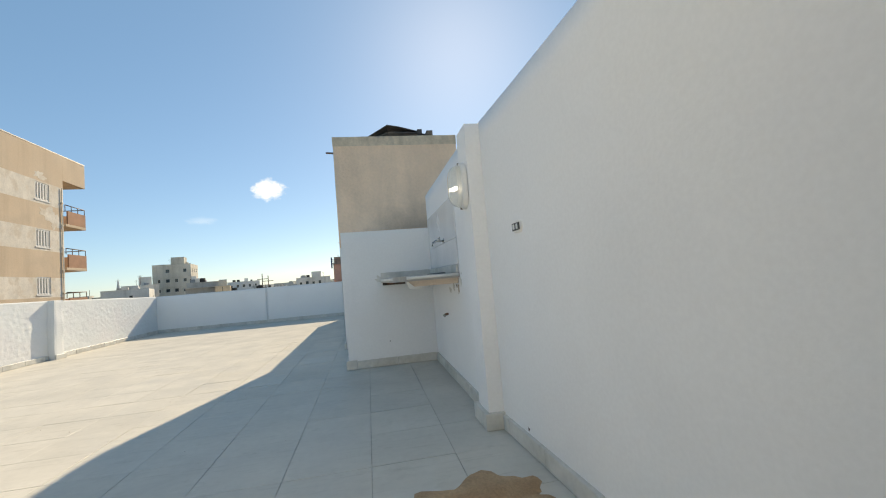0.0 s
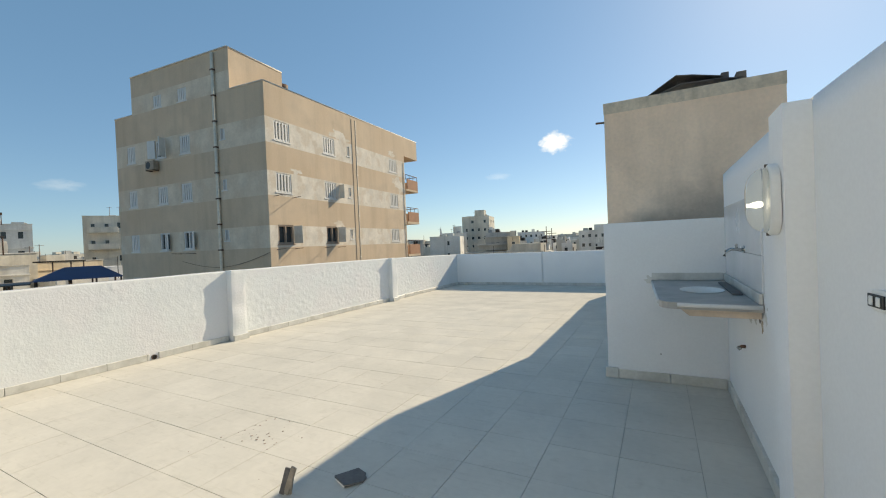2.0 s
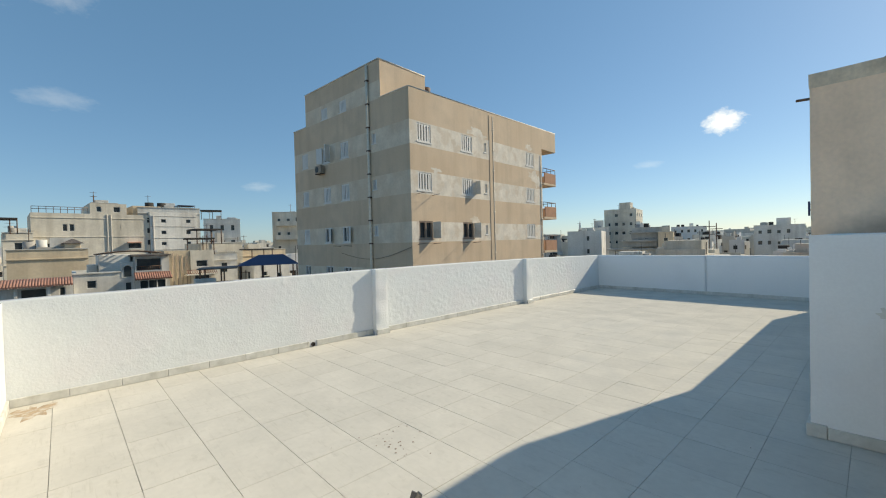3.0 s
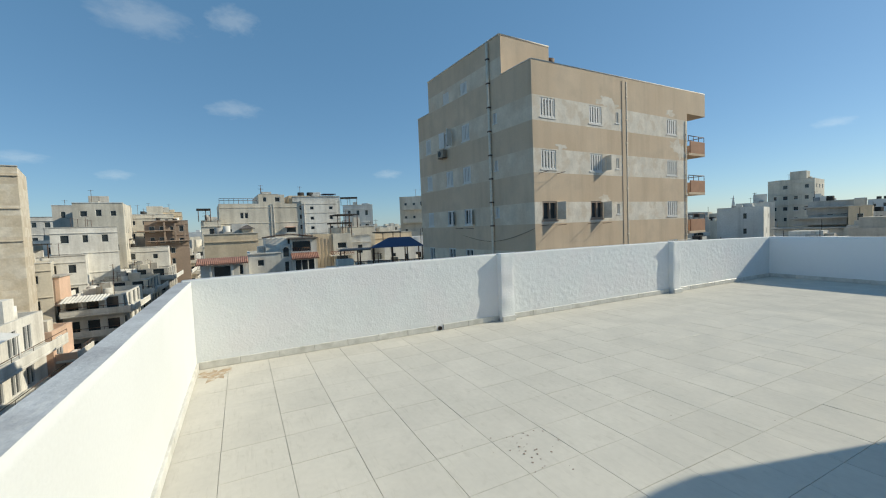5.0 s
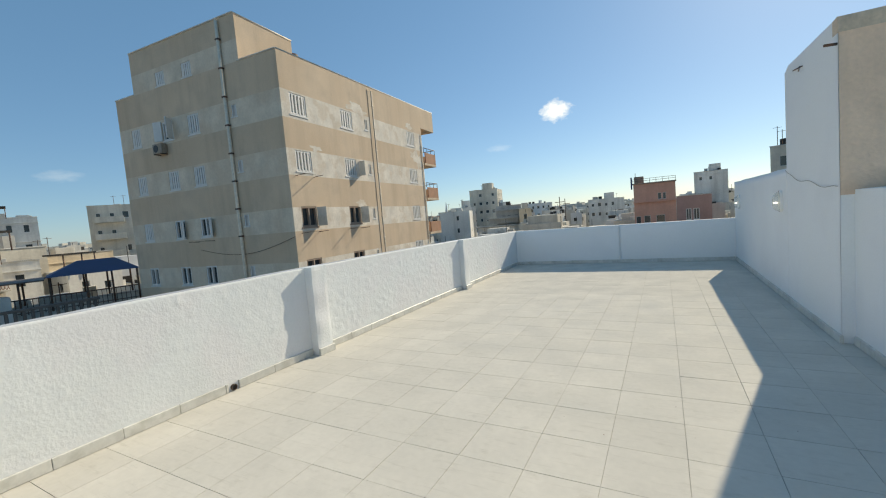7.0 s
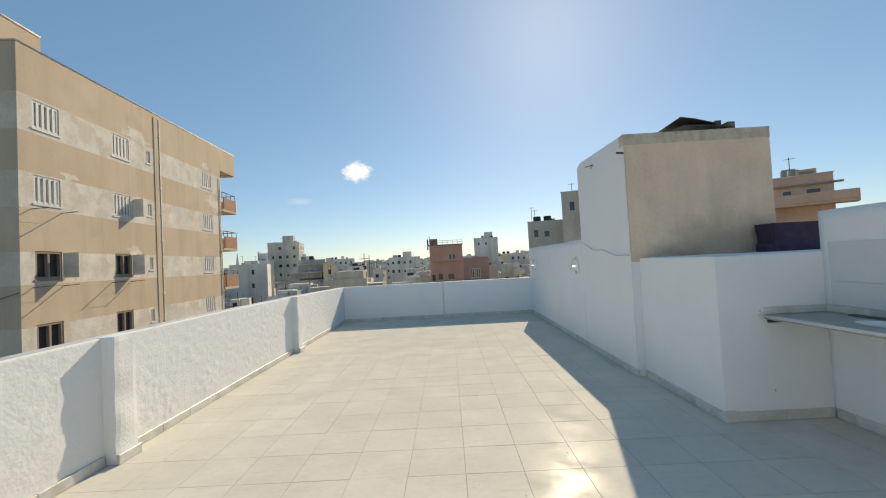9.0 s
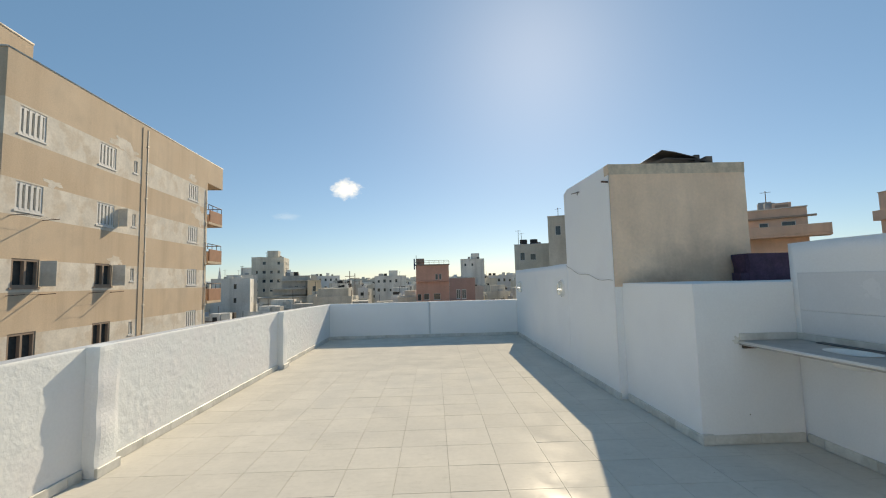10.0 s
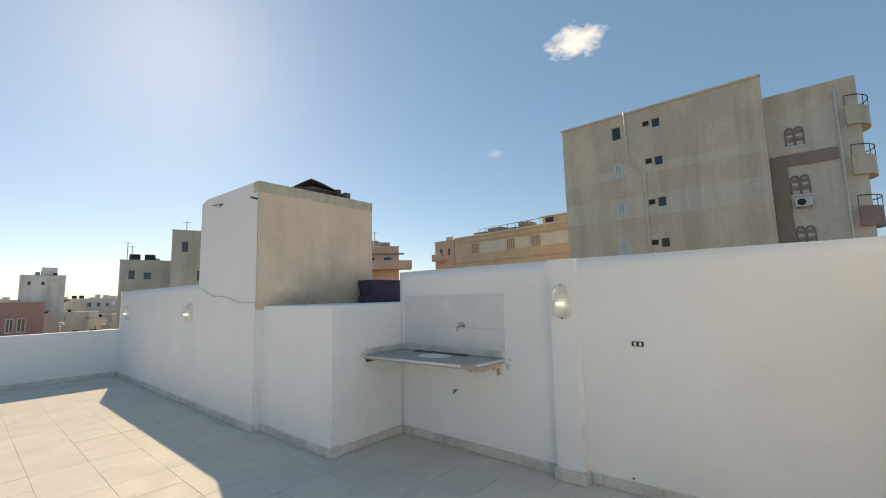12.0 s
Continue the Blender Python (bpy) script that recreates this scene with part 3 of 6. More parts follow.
# shadow gap along the back lip, made as a dark strip
strip = thing("dark_strip", "narrow dark strip standing for the shadow gap at the back of the counter", "strip", pose(6.605, 3.95, 0.983))
part("lath", soft_box(-0.03, -0.36, 0, 0.03, 0.40, 0.012, 0.003, 1), SLATE, strip)
panel = thing("wall_tile_panel", "panel of large plain white tiles above the counter", "tiles", pose(6.668, 3.15, 1.03), kind="structure")
for z, h in ((0.02, 0.218), (0.241, 0.36)):
    part("tile", soft_box(-0.009, 0.003, z, 0.004, 1.425, z + h, 0.002, 1), WALLTILE, panel)

tap = thing("tap", "small tarnished chrome wall tap with a lever", "tap", pose(6.659, 3.665, 1.29))
bm = bmesh.new()
tube(bm, [(0.008, 0, 0), (-0.035, 0, 0), (-0.075, 0, 0.004), (-0.105, 0, -0.012), (-0.115, 0, -0.045)], 0.011)
part("spout", bm, CHROME, tap)
bm = bmesh.new()
tube(bm, [(0.008, 0, 0), (-0.006, 0, 0)], 0.026, 14)
part("flange", bm, CHROME, tap)
bm = bmesh.new()
tube(bm, [(-0.045, 0, 0.008), (-0.045, 0, 0.03)], 0.009)
tube(bm, [(-0.045, -0.035, 0.034), (-0.045, 0.035, 0.034)], 0.006)
part("handle", bm, CHROME, tap)

stub = thing("pipe_stub", "short capped water pipe sticking out of the wall", "pipe", pose(6.668, 3.80, 0.59))
bm = bmesh.new()
tube(bm, [(0.01, 0, 0), (-0.02, 0, 0), (-0.035, 0, -0.01)], 0.012)
part("pipe", bm, IRON, stub)
bm = bmesh.new()
tube(bm, [(-0.03, 0, -0.006), (-0.045, 0, -0.02)], 0.015)
part("cap", bm, CHROME, stub)


def blot(name, label, category, mat, centre, axes, radius, height, seed, n=26, wobble=0.35, stretch=1.0, kind=""):
    """A flat irregular patch with a lumpy surface, lying on the plane of the two axes."""
    bm = bmesh.new()
    a, b = Vector(axes[0]), Vector(axes[1])
    up, c = a.cross(b).normalized(), Vector(centre)
    rings = []
    for f in (1.0, 0.9, 0.62, 0.3):
        ring = []
        for i in range(n):
            w = 2 * math.pi * i / n
            r = radius * f * (1 + wobble * noise.fractal(Vector((math.cos(w) * 1.4, math.sin(w) * 1.4, seed)), 0.7, 2.2, 4))
            p = c + a * r * math.cos(w) * stretch + b * r * math.sin(w)
            h = 0.0 if f == 1.0 else height * (0.7 + 0.6 * noise.noise(p * 14 + Vector((0, 0, seed))))
            ring.append(bm.verts.new(p + up * h))
        rings.append(ring)
    mid = bm.verts.new(c + up * height)
    for p, q in zip(rings, rings[1:]):
        for i in range(n):
            bm.faces.new((p[i], p[(i + 1) % n], q[(i + 1) % n], q[i])).smooth = True
    for i in range(n):
        bm.faces.new((rings[-1][i], rings[-1][(i + 1) % n], mid)).smooth = True
    return tagged(part(name, bm, mat), label, category, kind=kind)


X, Y, Z = (1, 0, 0), (0, 1, 0), (0, 0, 1)
blot("sand_patch", "heap of brown sand where floor tiles are missing", "sand", SAND, (6.35, 1.60, 0.0), (X, Y), 0.25, 0.022, 3.0, 44, 0.55, 1.25)
blot("screed_patch", "brown bare screed showing through in the corner of the floor", "patch", PATCH, (0.30, 0.20, 0.0005), (X, Y), 0.15, 0.003, 8.0, 30, 0.9, 1.6)
for i, (y, z, r, wide, mat) in enumerate(((3.60, 0.825, 0.036, 1.7, SKIRT), (3.44, 0.855, 0.032, 1.5, SKIRT), (3.24, 0.845, 0.036, 1.2, PATCH), (3.13, 0.90, 0.034, 0.7, SKIRT), (3.10, 0.965, 0.02, 0.8, SKIRT))):
    blot("plaster_scar", "rough scar of bare plaster under the counter", "plaster scar", mat, (6.672, y, z), (Y, (0, 0, -1)), r, 0.003, 20 + i, 24, 0.9, wide)
for i, (x, z, r) in enumerate(((6.055, 0.985, 0.03),)):
    blot("plaster_scar", "small flake of bare plaster above the counter upstand", "plaster scar", SKIRT, (x, 4.639, z), (X, Z), r, 0.002, 70 + i, 18, 0.9, 1.3)
for i, (y, z) in enumerate(((3.30, 0.868), (1.15, 0.118), (2.02, 0.112))):
    blot("chip", "small dark chip in the wall plaster", "chip", IRON, (6.672 if i == 0 else 6.812 - 0.0463 * y, y, z), (Z, Y), 0.016, 0.005, 40 + i, 14, 0.8, 0.6 if i else 1.0)
blot("nail_hole", "tiny dark nail hole in the white wall", "chip", IRON, (6.13, 4.642, 0.27), (X, Z), 0.007, 0.003, 51, 10)

socket = thing("wall_socket", "white oval wall plate with two black sockets", "socket", pose(6.719, 1.905, 1.19, 0, 0, 2.65))
bm = bmesh.new()
pts = [(0.033 * math.sin(a), 0.052 * (1 if math.cos(a) > 0 else -1) * min(1, abs(math.cos(a)) ** 0.5) + 0.0) for a in (2 * math.pi * i / 28 for i in range(28))]
f0, f1, f2 = [[bm.verts.new((x, y * k, z * k)) for z, y in pts] for x, k in ((0.004, 1.0), (-0.006, 1.0), (-0.010, 0.88))]
for p, q in ((f0, f1), (f1, f2)):
    for i in range(28):
        bm.faces.new((p[i], p[(i + 1) % 28], q[(i + 1) % 28], q[i]))
bm.faces.new(f2)
part("plate", bm, PLASTIC, socket)
face = part("socket_face", soft_box(-0.0145, -0.046, -0.020, -0.0095, 0.046, 0.020, 0.0022, 2), BLACK, socket, "black oblong socket insert")
for y in (-0.020, 0.020):
    part("rocker", soft_box(-0.0185, y - 0.010, -0.014, -0.0142, y + 0.010, 0.014, 0.0018, 1), PLASTIC, face)


def bulkhead_lamp(at):
    """An oval outdoor wall lamp: base plate, ribbed glass, bulb and two screws; it sticks out along -x."""
    lamp = thing("wall_lamp", "oval bulkhead wall lamp with ribbed clear glass, switched on", "wall lamp", at, "bulkhead lamps on the walls")
    def ring(bm, x, ry, rz, n=40):
        return [bm.verts.new((x, ry * math.cos(a), max(0.0, rz - ry) * (1 if math.sin(a) > 1e-6 else -1 if math.sin(a) < -1e-6 else 0) + min(ry, rz) * math.sin(a))) for a in (2 * math.pi * i / n for i in range(n))]
    def skin(bm, rings, close=True):
        for p, q in zip(rings, rings[1:]):
            for i in range(len(p)):
                bm.faces.new((p[i], p[(i + 1) % len(p)], q[(i + 1) % len(q)], q[i])).smooth = True
        if close:
            bm.faces.new(rings[-1])
    bm = bmesh.new()
    skin(bm, [ring(bm, 0.004, 0.082, 0.155), ring(bm, -0.022, 0.082, 0.155), ring(bm, -0.030, 0.074, 0.147)])
    part("base_plate", bm, PLASTIC, lamp)
    bm = bmesh.new()
    rings = []
    for j in range(22):
        f = j / 21
        bulge = math.cos(f * math.pi / 2) ** 0.55
        rib = 1 + (0.035 if j % 2 else 0.0)
        rings.append(ring(bm, -0.0305 - 0.075 * math.sin(f * math.pi / 2), max(0.006, 0.066 * bulge * rib), max(0.012, 0.138 * bulge * rib)))
    skin(bm, rings)
    part("glass", bm, GLASS, lamp, "ribbed clear glass")
    bm = bmesh.new()
    tube(bm, [(-0.06, -0.026, -0.018), (-0.06, 0.026, -0.018)], 0.014, 14)
    part("bulb", bm, BULB, lamp, "lit white bulb behind the glass")
    for z in (-0.149, 0.149):
        bm = bmesh.new()
        tube(bm, [(-0.02, 0, z), (-0.034, 0, z)], 0.007, 8)
        part("screw", bm, IRON, lamp)
    return lamp


lamp = bulkhead_lamp(pose(6.596, 2.485, 1.545))
for y, z in ((8.39, 1.44), (12.11, 1.42)):
    copy_thing(lamp, pose(5.541, y, z))

cable = thing("cable", "thin grey cable sagging across the white wall", "cable")
bm = bmesh.new()
tube(bm, [(5.530, 8.10 - 1.94 * i / 16, 1.87 - 0.30 * (i / 16) ** 0.6 + 0.02 * math.sin(i * 0.9)) for i in range(17)], 0.0035, 6)
part("line", bm, CONCRETE, cable)
rod = thing("iron_rod", "short rusty rod sticking out of the stair head", "rod")
bm = bmesh.new()
tube(bm, [(5.60, 6.20, 2.96), (5.44, 6.14, 2.955)], 0.014, 8)
part("bar", bm, IRON, rod)
hook = thing("roof_hook", "small rusty hook near the top of the white stair head", "hook")
bm = bmesh.new()
tube(bm, [(5.56, 7.28, 3.06), (5.515, 7.28, 3.06), (5.512, 7.30, 3.01)], 0.008, 8)
tube(bm, [(5.53, 7.30, 3.06), (5.53, 7.62, 3.10)], 0.007, 8)
part("bar", bm, IRON, hook)

# purple tarpaulin bundle beside the stair head
bm = lumpy_box(7.15, 5.80, 1.54, 8.0, 6.10, 1.90, 0.06, 0.03, 6.0)
tarp = thing("tarpaulin_bundle", "bulky dark purple tarpaulin bundle on the flat block", "tarpaulin")
part("cover", bm, PURPLE, tarp)
part("loose_end", lumpy_box(7.05, 5.82, 1.54, 7.17, 5.98, 1.65, 0.03, 0.02, 9.0), PURPLE, tarp)

# folded roof sheets on the stair head
sheets = thing("roof_sheets", "dark folded metal sheets lying on the stair head roof", "metal sheets", pose(6.6, 6.5, 3.18))


def sheet(name, pts, depth, t=0.012):
    bm = bmesh.new()
    front, rear = [bm.verts.new((x, -0.22, z)) for x, z in pts], [bm.verts.new((x + 0.06, -0.22 + depth, z + 0.015)) for x, z in pts]
    front2, rear2 = [bm.verts.new((v.co.x, v.co.y, v.co.z + t)) for v in front], [bm.verts.new((v.co.x, v.co.y, v.co.z + t)) for v in rear]
    for i in range(len(pts) - 1):
        bm.faces.new((front[i], front[i + 1], rear[i + 1], rear[i]))
        bm.faces.new((front2[i], front2[i + 1], rear2[i + 1], rear2[i]))
        bm.faces.new((front[i], front[i + 1], front2[i + 1], front2[i]))
        bm.faces.new((rear[i], rear[i + 1], rear2[i + 1], rear2[i]))
    for i in (0, -1):
        bm.faces.new((front[i], rear[i], rear2[i], front2[i]))
    part(name, bm, DARKSHEET, sheets)


sheet("sheet", [(-0.56, 0.03), (-0.20, 0.245), (-0.02, 0.215), (0.30, 0.13)], 0.75)
sheet("sheet", [(-0.50, 0.015), (-0.15, 0.13), (0.25, 0.11), (0.50, 0.07)], 0.70)
part("block", soft_box(0.28, -0.2, 0.0, 0.36, -0.05, 0.185, 0.006), DARKSHEET, sheets)
part("block", soft_box(0.43, -0.22, 0.02, 0.53, -0.02, 0.155, 0.006), DARKSHEET, sheets)

# broken tiles and crumbs on the floor
shards = thing("leaning_tile_shards", "narrow broken tile pieces propped upright on the floor", "tile shards", pose(4.185, 1.85, 0))
for i, (x, lean, turn, h, w) in enumerate(((-0.020, 15, 24, 0.15, 0.030), (0.004, 19, 8, 0.165, 0.034), (0.030, 9, -12, 0.16, 0.014))):
    part("shard", soft_box(-w / 2, -0.006, 0, w / 2, 0.006, h, 0.002, 1), SHARD if i else SLATE, shards, at=pose(x, 0.01 * i, 0.002, -6, lean, turn))
flat = thing("broken_tile", "dark broken tile lying on the floor with a pale edge", "tile shard", pose(4.435, 2.145, 0.0))
bm = bmesh.new()
corners = [(-0.075, -0.05), (0.035, -0.095), (0.085, -0.01), (0.078, 0.03), (0.062, 0.038), (0.05, 0.062), (-0.02, 0.082)]
lo, up = [bm.verts.new((x, y, 0.004)) for x, y in corners], [bm.verts.new((x, y, 0.016)) for x, y in corners]
bm.faces.new(lo[::-1]), bm.faces.new(up)
for i in range(len(corners)):
    bm.faces.new((lo[i], lo[(i + 1) % len(corners)], up[(i + 1) % len(corners)], up[i]))
part("slab", bm, SLATE, flat, at=pose(0, 0, 0.002, -4, 3, 0) @ Matrix.Diagonal((1.15, 1.12, 1, 1)))
part("edge", soft_box(-0.06, -0.003, 0, 0.06, 0.003, 0.012, 0.001, 1), FRAME, flat, at=pose(-0.022, -0.078, 0.003, 0, 0, -22))

rng = random.Random(5)
for i in range(48):
    near = i < 34
    x, y = (3.31 + rng.gauss(0, 0.15), 2.30 + rng.gauss(0, 0.12)) if near else (rng.uniform(2.9, 5.4), rng.uniform(1.5, 4.2))
    r = rng.uniform(0.003, 0.009) if near else rng.uniform(0.002, 0.005)
    blot("mortar_crumb", "dark crumb of dried mortar on the tiles", "crumb", CRUMB, (x, y, 0.0012), (X, Y), r, r * 0.35, 60 + i, 9, 0.5)

# drain outlet through the foot of the parapet
drain = thing("drain_outlet", "short dark drain pipe opening at the foot of the parapet", "drain", pose(0.0, 3.26, 0.036))
bm = bmesh.new()
for r0, r1, x0, x1 in ((0.032, 0.026, -0.10, 0.026),):
    rings = [[bm.verts.new((x, r * math.cos(a), r * math.sin(a))) for a in (2 * math.pi * i / 20 for i in range(20))] for x, r in ((x0, r0), (x1, r0), (x1, r1), (x0, r1))]
    for p, q in zip(rings, rings[1:]):
        for i in range(20):
            bm.faces.new((p[i], p[(i + 1) % 20], q[(i + 1) % 20], q[i]))
part("pipe", bm, IRON, drain)
bm = bmesh.new()
tube(bm, [(-0.02, 0, 0), (0.012, 0, 0)], 0.0255, 16)
part("mouth", bm, BLACK, drain, "dark mouth of the pipe")

# ---- the town around ----
bm = bmesh.new()
box(bm, -2500, -2500, GROUND - 1, 2500, 2500, GROUND)
tagged(part("ground", bm, ASPHALT), "dusty streets and ground of the town below", "ground", kind="structure")
bm = bmesh.new()
for q in ((-0.15, -0.12, GROUND, 8.6, 13.0, -0.31), (4.75, -3.2, GROUND, 6.9, -0.12, -0.31)):
    box(bm, *q)
tagged(part("wall_own_building", bm, PAINT["pale"]), "pale rendered storeys of the house under the terrace", "wall", kind="structure")

# the tall tan block of flats beside the terrace
TURN = 4.16
WID, DEP, TOP = 13.27, 15.05, 10.45
ca, sa = math.cos(radians(TURN)), math.sin(radians(TURN))
FLATS_AT = pose(-12.06 - WID * ca, 15.03 - WID * sa, 0, 0, 0, TURN)
rows = (7.38, 4.53, 1.68, -1.05)
bands = [(7.25, 8.62), (4.42, 5.75), (1.60, 2.80), (-1.15, 0.05), (-3.8, -2.7)]
east, south = [], []
kinds = {}
for z in rows:
    for s, w in ((0.58, 1.14), (4.55, 1.12), (12.5, 1.22)):
        east.append((s, s + w, z + 0.10, z + 1.16))
        if z < 2 and s < 10:
            kinds["E", s, z + 0.10] = "brown"
    east.append((7.0, 7.28, z + 0.35, z + 1.0))
    kinds["E", 7.0, z + 0.35] = "plain"
for z in rows:
    for s, w in ((6.0, 0.93), (8.23, 0.93), (11.27, 0.85)):
        south.append((WID - s - w, WID - s, z + 0.04, z + 1.12))
        if z < 2 and s < 10 or z < 0 or (z > 7 and 8 < s < 9):
            kinds["S", WID - s - w, z + 0.04] = "plain"
    south.append((WID - 3.42, WID - 3.05, z + 0.42, z + 1.02))
flats = building("apartment_building", "tan rendered block of flats with flaking pale bands", FLATS_AT, WID, DEP, GROUND, TOP, [TAN, BAND, GRIMY_BAND],
                 {"E": east, "S": south}, bands, "slats", 0.5, "apartment building", styles=kinds)
bm = bmesh.new()
facade(bm, (WID - 11.4, 0.0), (1, 0), 8.9, TOP, 12.82, [(11.4 - 8.42 - 0.8, 11.4 - 8.42, 9.98 + 0.55, 11.3), (11.4 - 6.12 - 0.8, 11.4 - 6.12, 9.98 + 0.55, 11.3)], 0.16, [(10.2, 11.55)])
facade(bm, (WID - 2.6, 0.0), (0, 1), 4.0, TOP, 12.82)
facade(bm, (WID - 2.6, 4.0), (-1, 0), 8.9, TOP, 12.82)
facade(bm, (WID - 11.4, 4.0), (0, -1), 4.0, TOP, 12.82)
bm.faces.new([bm.verts.new(p) for p in ((WID - 11.4, 0, 12.82), (WID - 2.6, 0, 12.82), (WID - 2.6, 4, 12.82), (WID - 11.4, 4, 12.82))])
part("penthouse", bm, [TAN, GRIMY_BAND], flats)
for s in (8.42, 6.12):
    window(flats, Matrix.Translation((WID - s - 0.8, 0.04, 10.53)), 0.8, 0.77, "slats")
part("roof_hut", soft_box(WID - 4.4, 4.2, TOP - 0.5, WID - 2.7, 6.6, 11.9, 0.02, 1), TAN, flats)
bm = bmesh.new()
tube(bm, [(WID - 3.2, 4.6, 11.9), (WID - 3.2, 4.6, 12.35)], 0.38, 14)
part("water_tank", bm, IRON, flats)
for x, y, z0, z1 in ((WID - 3.68, -0.10, GROUND, 12.7), (WID + 0.03, 8.06, GROUND, TOP - 0.05), (WID + 0.05, 14.85, GROUND, 8.6)):
    bm = bmesh.new()
    tube(bm, [(x, y, z0), (x, y, z1)], 0.085 if x < WID else 0.03, 10)
    pipe = part("drain_pipe", bm, PIPE, flats)
    for k in range(8):
        z = z1 - 1.0 - k * 1.45
        part("pipe_clamp", soft_box(x - (0.12 if x < WID else 0.052), y - 0.09, z, x + (0.12 if x < WID else 0.036), y + 0.09, z + 0.08, 0.01, 1), IRON if x < WID else PIPE, pipe)
bm = bmesh.new()
box(bm, WID + 0.005, 7.62, GROUND, WID + 0.030, 7.96, TOP - 0.05)
part("duct", bm, TAN, flats)
# the roof edge: a thin pale coping, and a parapet that rises a little towards the far end
bm = bmesh.new()
lift = [(WID - 0.2, 0.02, 0.0), (WID - 0.002, 0.02, 0.0), (WID - 0.002, DEP, 0.29), (WID - 0.2, DEP, 0.29)]
lo, up = [bm.verts.new((x, y, TOP + 0.002)) for x, y, z in lift], [bm.verts.new((x, y, TOP + 0.012 + z)) for x, y, z in lift]
bm.faces.new(lo[::-1]), bm.faces.new(up)
for i in range(4):
    bm.faces.new((lo[i], lo[(i + 1) % 4], up[(i + 1) % 4], up[i]))
part("parapet", bm, TAN, flats)
bm = bmesh.new()
tube(bm, [(WID - 0.02, 0.0, TOP + 0.03), (WID - 0.02, DEP + 2.43, TOP + 0.38)], 0.045, 6)
part("coping", bm, BAND, flats, "pale plaster coping")
for a, b, z in (((0.0, 0.0), (WID - 11.4, 0.0), TOP + 0.03), ((WID - 11.4, -0.01), (WID - 2.6, -0.01), 12.85), ((WID - 2.6, 0.0), (WID - 2.6, 4.0), 12.85), ((WID - 2.6, 0.0), (WID, 0.0), TOP + 0.03)):
    bm = bmesh.new()
    tube(bm, [(*a, z), (*b, z)], 0.045, 6)
    part("coping", bm, BAND, flats)
# patches where the paint has flaked off beyond the bands


def flake(s, z, wide, high, seed):
    bm = bmesh.new()
    rim = []
    for i in range(30):
        w = 2 * math.pi * i / 30
        f = 1 + 0.75 * noise.fractal(Vector((math.cos(w) * 1.3, math.sin(w) * 1.3, seed)), 0.7, 2.2, 4)
        rim.append((s + wide * f * math.cos(w), z + high * f * math.sin(w)))
    front, rear = [[bm.verts.new((WID + d, y, q)) for y, q in rim] for d in (0.004, -0.01)]
    hub = bm.verts.new((WID + 0.005, s, z))
    for i in range(30):
        j = (i + 1) % 30
        bm.faces.new((front[i], front[j], hub))
        bm.faces.new((rear[i], rear[j], front[j], front[i]))
    part("flaked_patch", bm, BAND, flats, "pale patch of flaked paint")


for q in ((6.1, 8.95, 0.75, 0.30, 1.0), (6.75, 8.72, 0.45, 0.22, 2.0), (13.6, 6.75, 0.75, 0.38, 3.0), (14.3, 6.25, 0.42, 0.45, 4.0), (12.9, 8.95, 0.5, 0.2, 5.0), (5.9, 3.02, 0.5, 0.2, 6.0), (2.2, 5.95, 0.4, 0.16, 7.0)):
    flake(*q)
# eaves at the far end and the stacked balconies round the corner
part("roof_overhang", soft_box(WID - 3.0, DEP + 0.004, 9.15, WID - 0.002, DEP + 2.45, TOP + 0.31, 0.01, 1), TAN, flats)
for z in (6.15, 3.3, 0.45, -2.4):
    bal = part("balcony", soft_box(WID - 3.2, DEP + 0.004, z, WID + 0.12, DEP + 2.2, z + 0.18, 0.01, 1), TAN, flats)
    part("front_panel", soft_box(WID + 0.03, DEP + 0.25, z + 0.182, WID + 0.11, DEP + 2.2, z + 1.05, 0.01, 1), RUSTRED, bal, "rust-red balcony front")
    part("side_panel", soft_box(WID - 3.2, DEP + 2.1, z + 0.182, WID + 0.026, DEP + 2.19, z + 1.05, 0.01, 1), PAINT["peach"], bal)
    bm = bmesh.new()
    tube(bm, [(WID + 0.07, DEP + 0.05, z + 1.42), (WID + 0.07, DEP + 2.15, z + 1.42), (WID - 3.0, DEP + 2.15, z + 1.42)], 0.03, 6)
    for y in (0.05, 0.7, 1.4, 2.15):
        tube(bm, [(WID + 0.07, DEP + y, z + 1.04), (WID + 0.07, DEP + y, z + 1.42)], 0.022, 6)
    part("rail", bm, IRON, bal)


def open_shutter(x, y, z, h, turn, mat=None):
    bm = soft_box(0, -0.02, 0, 0.5, 0.02, h, 0.006, 1)
    part("open_shutter", bm, mat or BAND, flats, at=pose(x, y, z, 0, 0, turn))


for s in (0.58, 4.53):
    open_shutter(WID + 0.02, s + 1.15, 1.80, 1.0, 22)
open_shutter(WID - 6.14, -0.03, 1.72, 1.0, -25, FRAME)
open_shutter(WID - 8.50, -0.03, 1.72, 1.0, -25, FRAME)


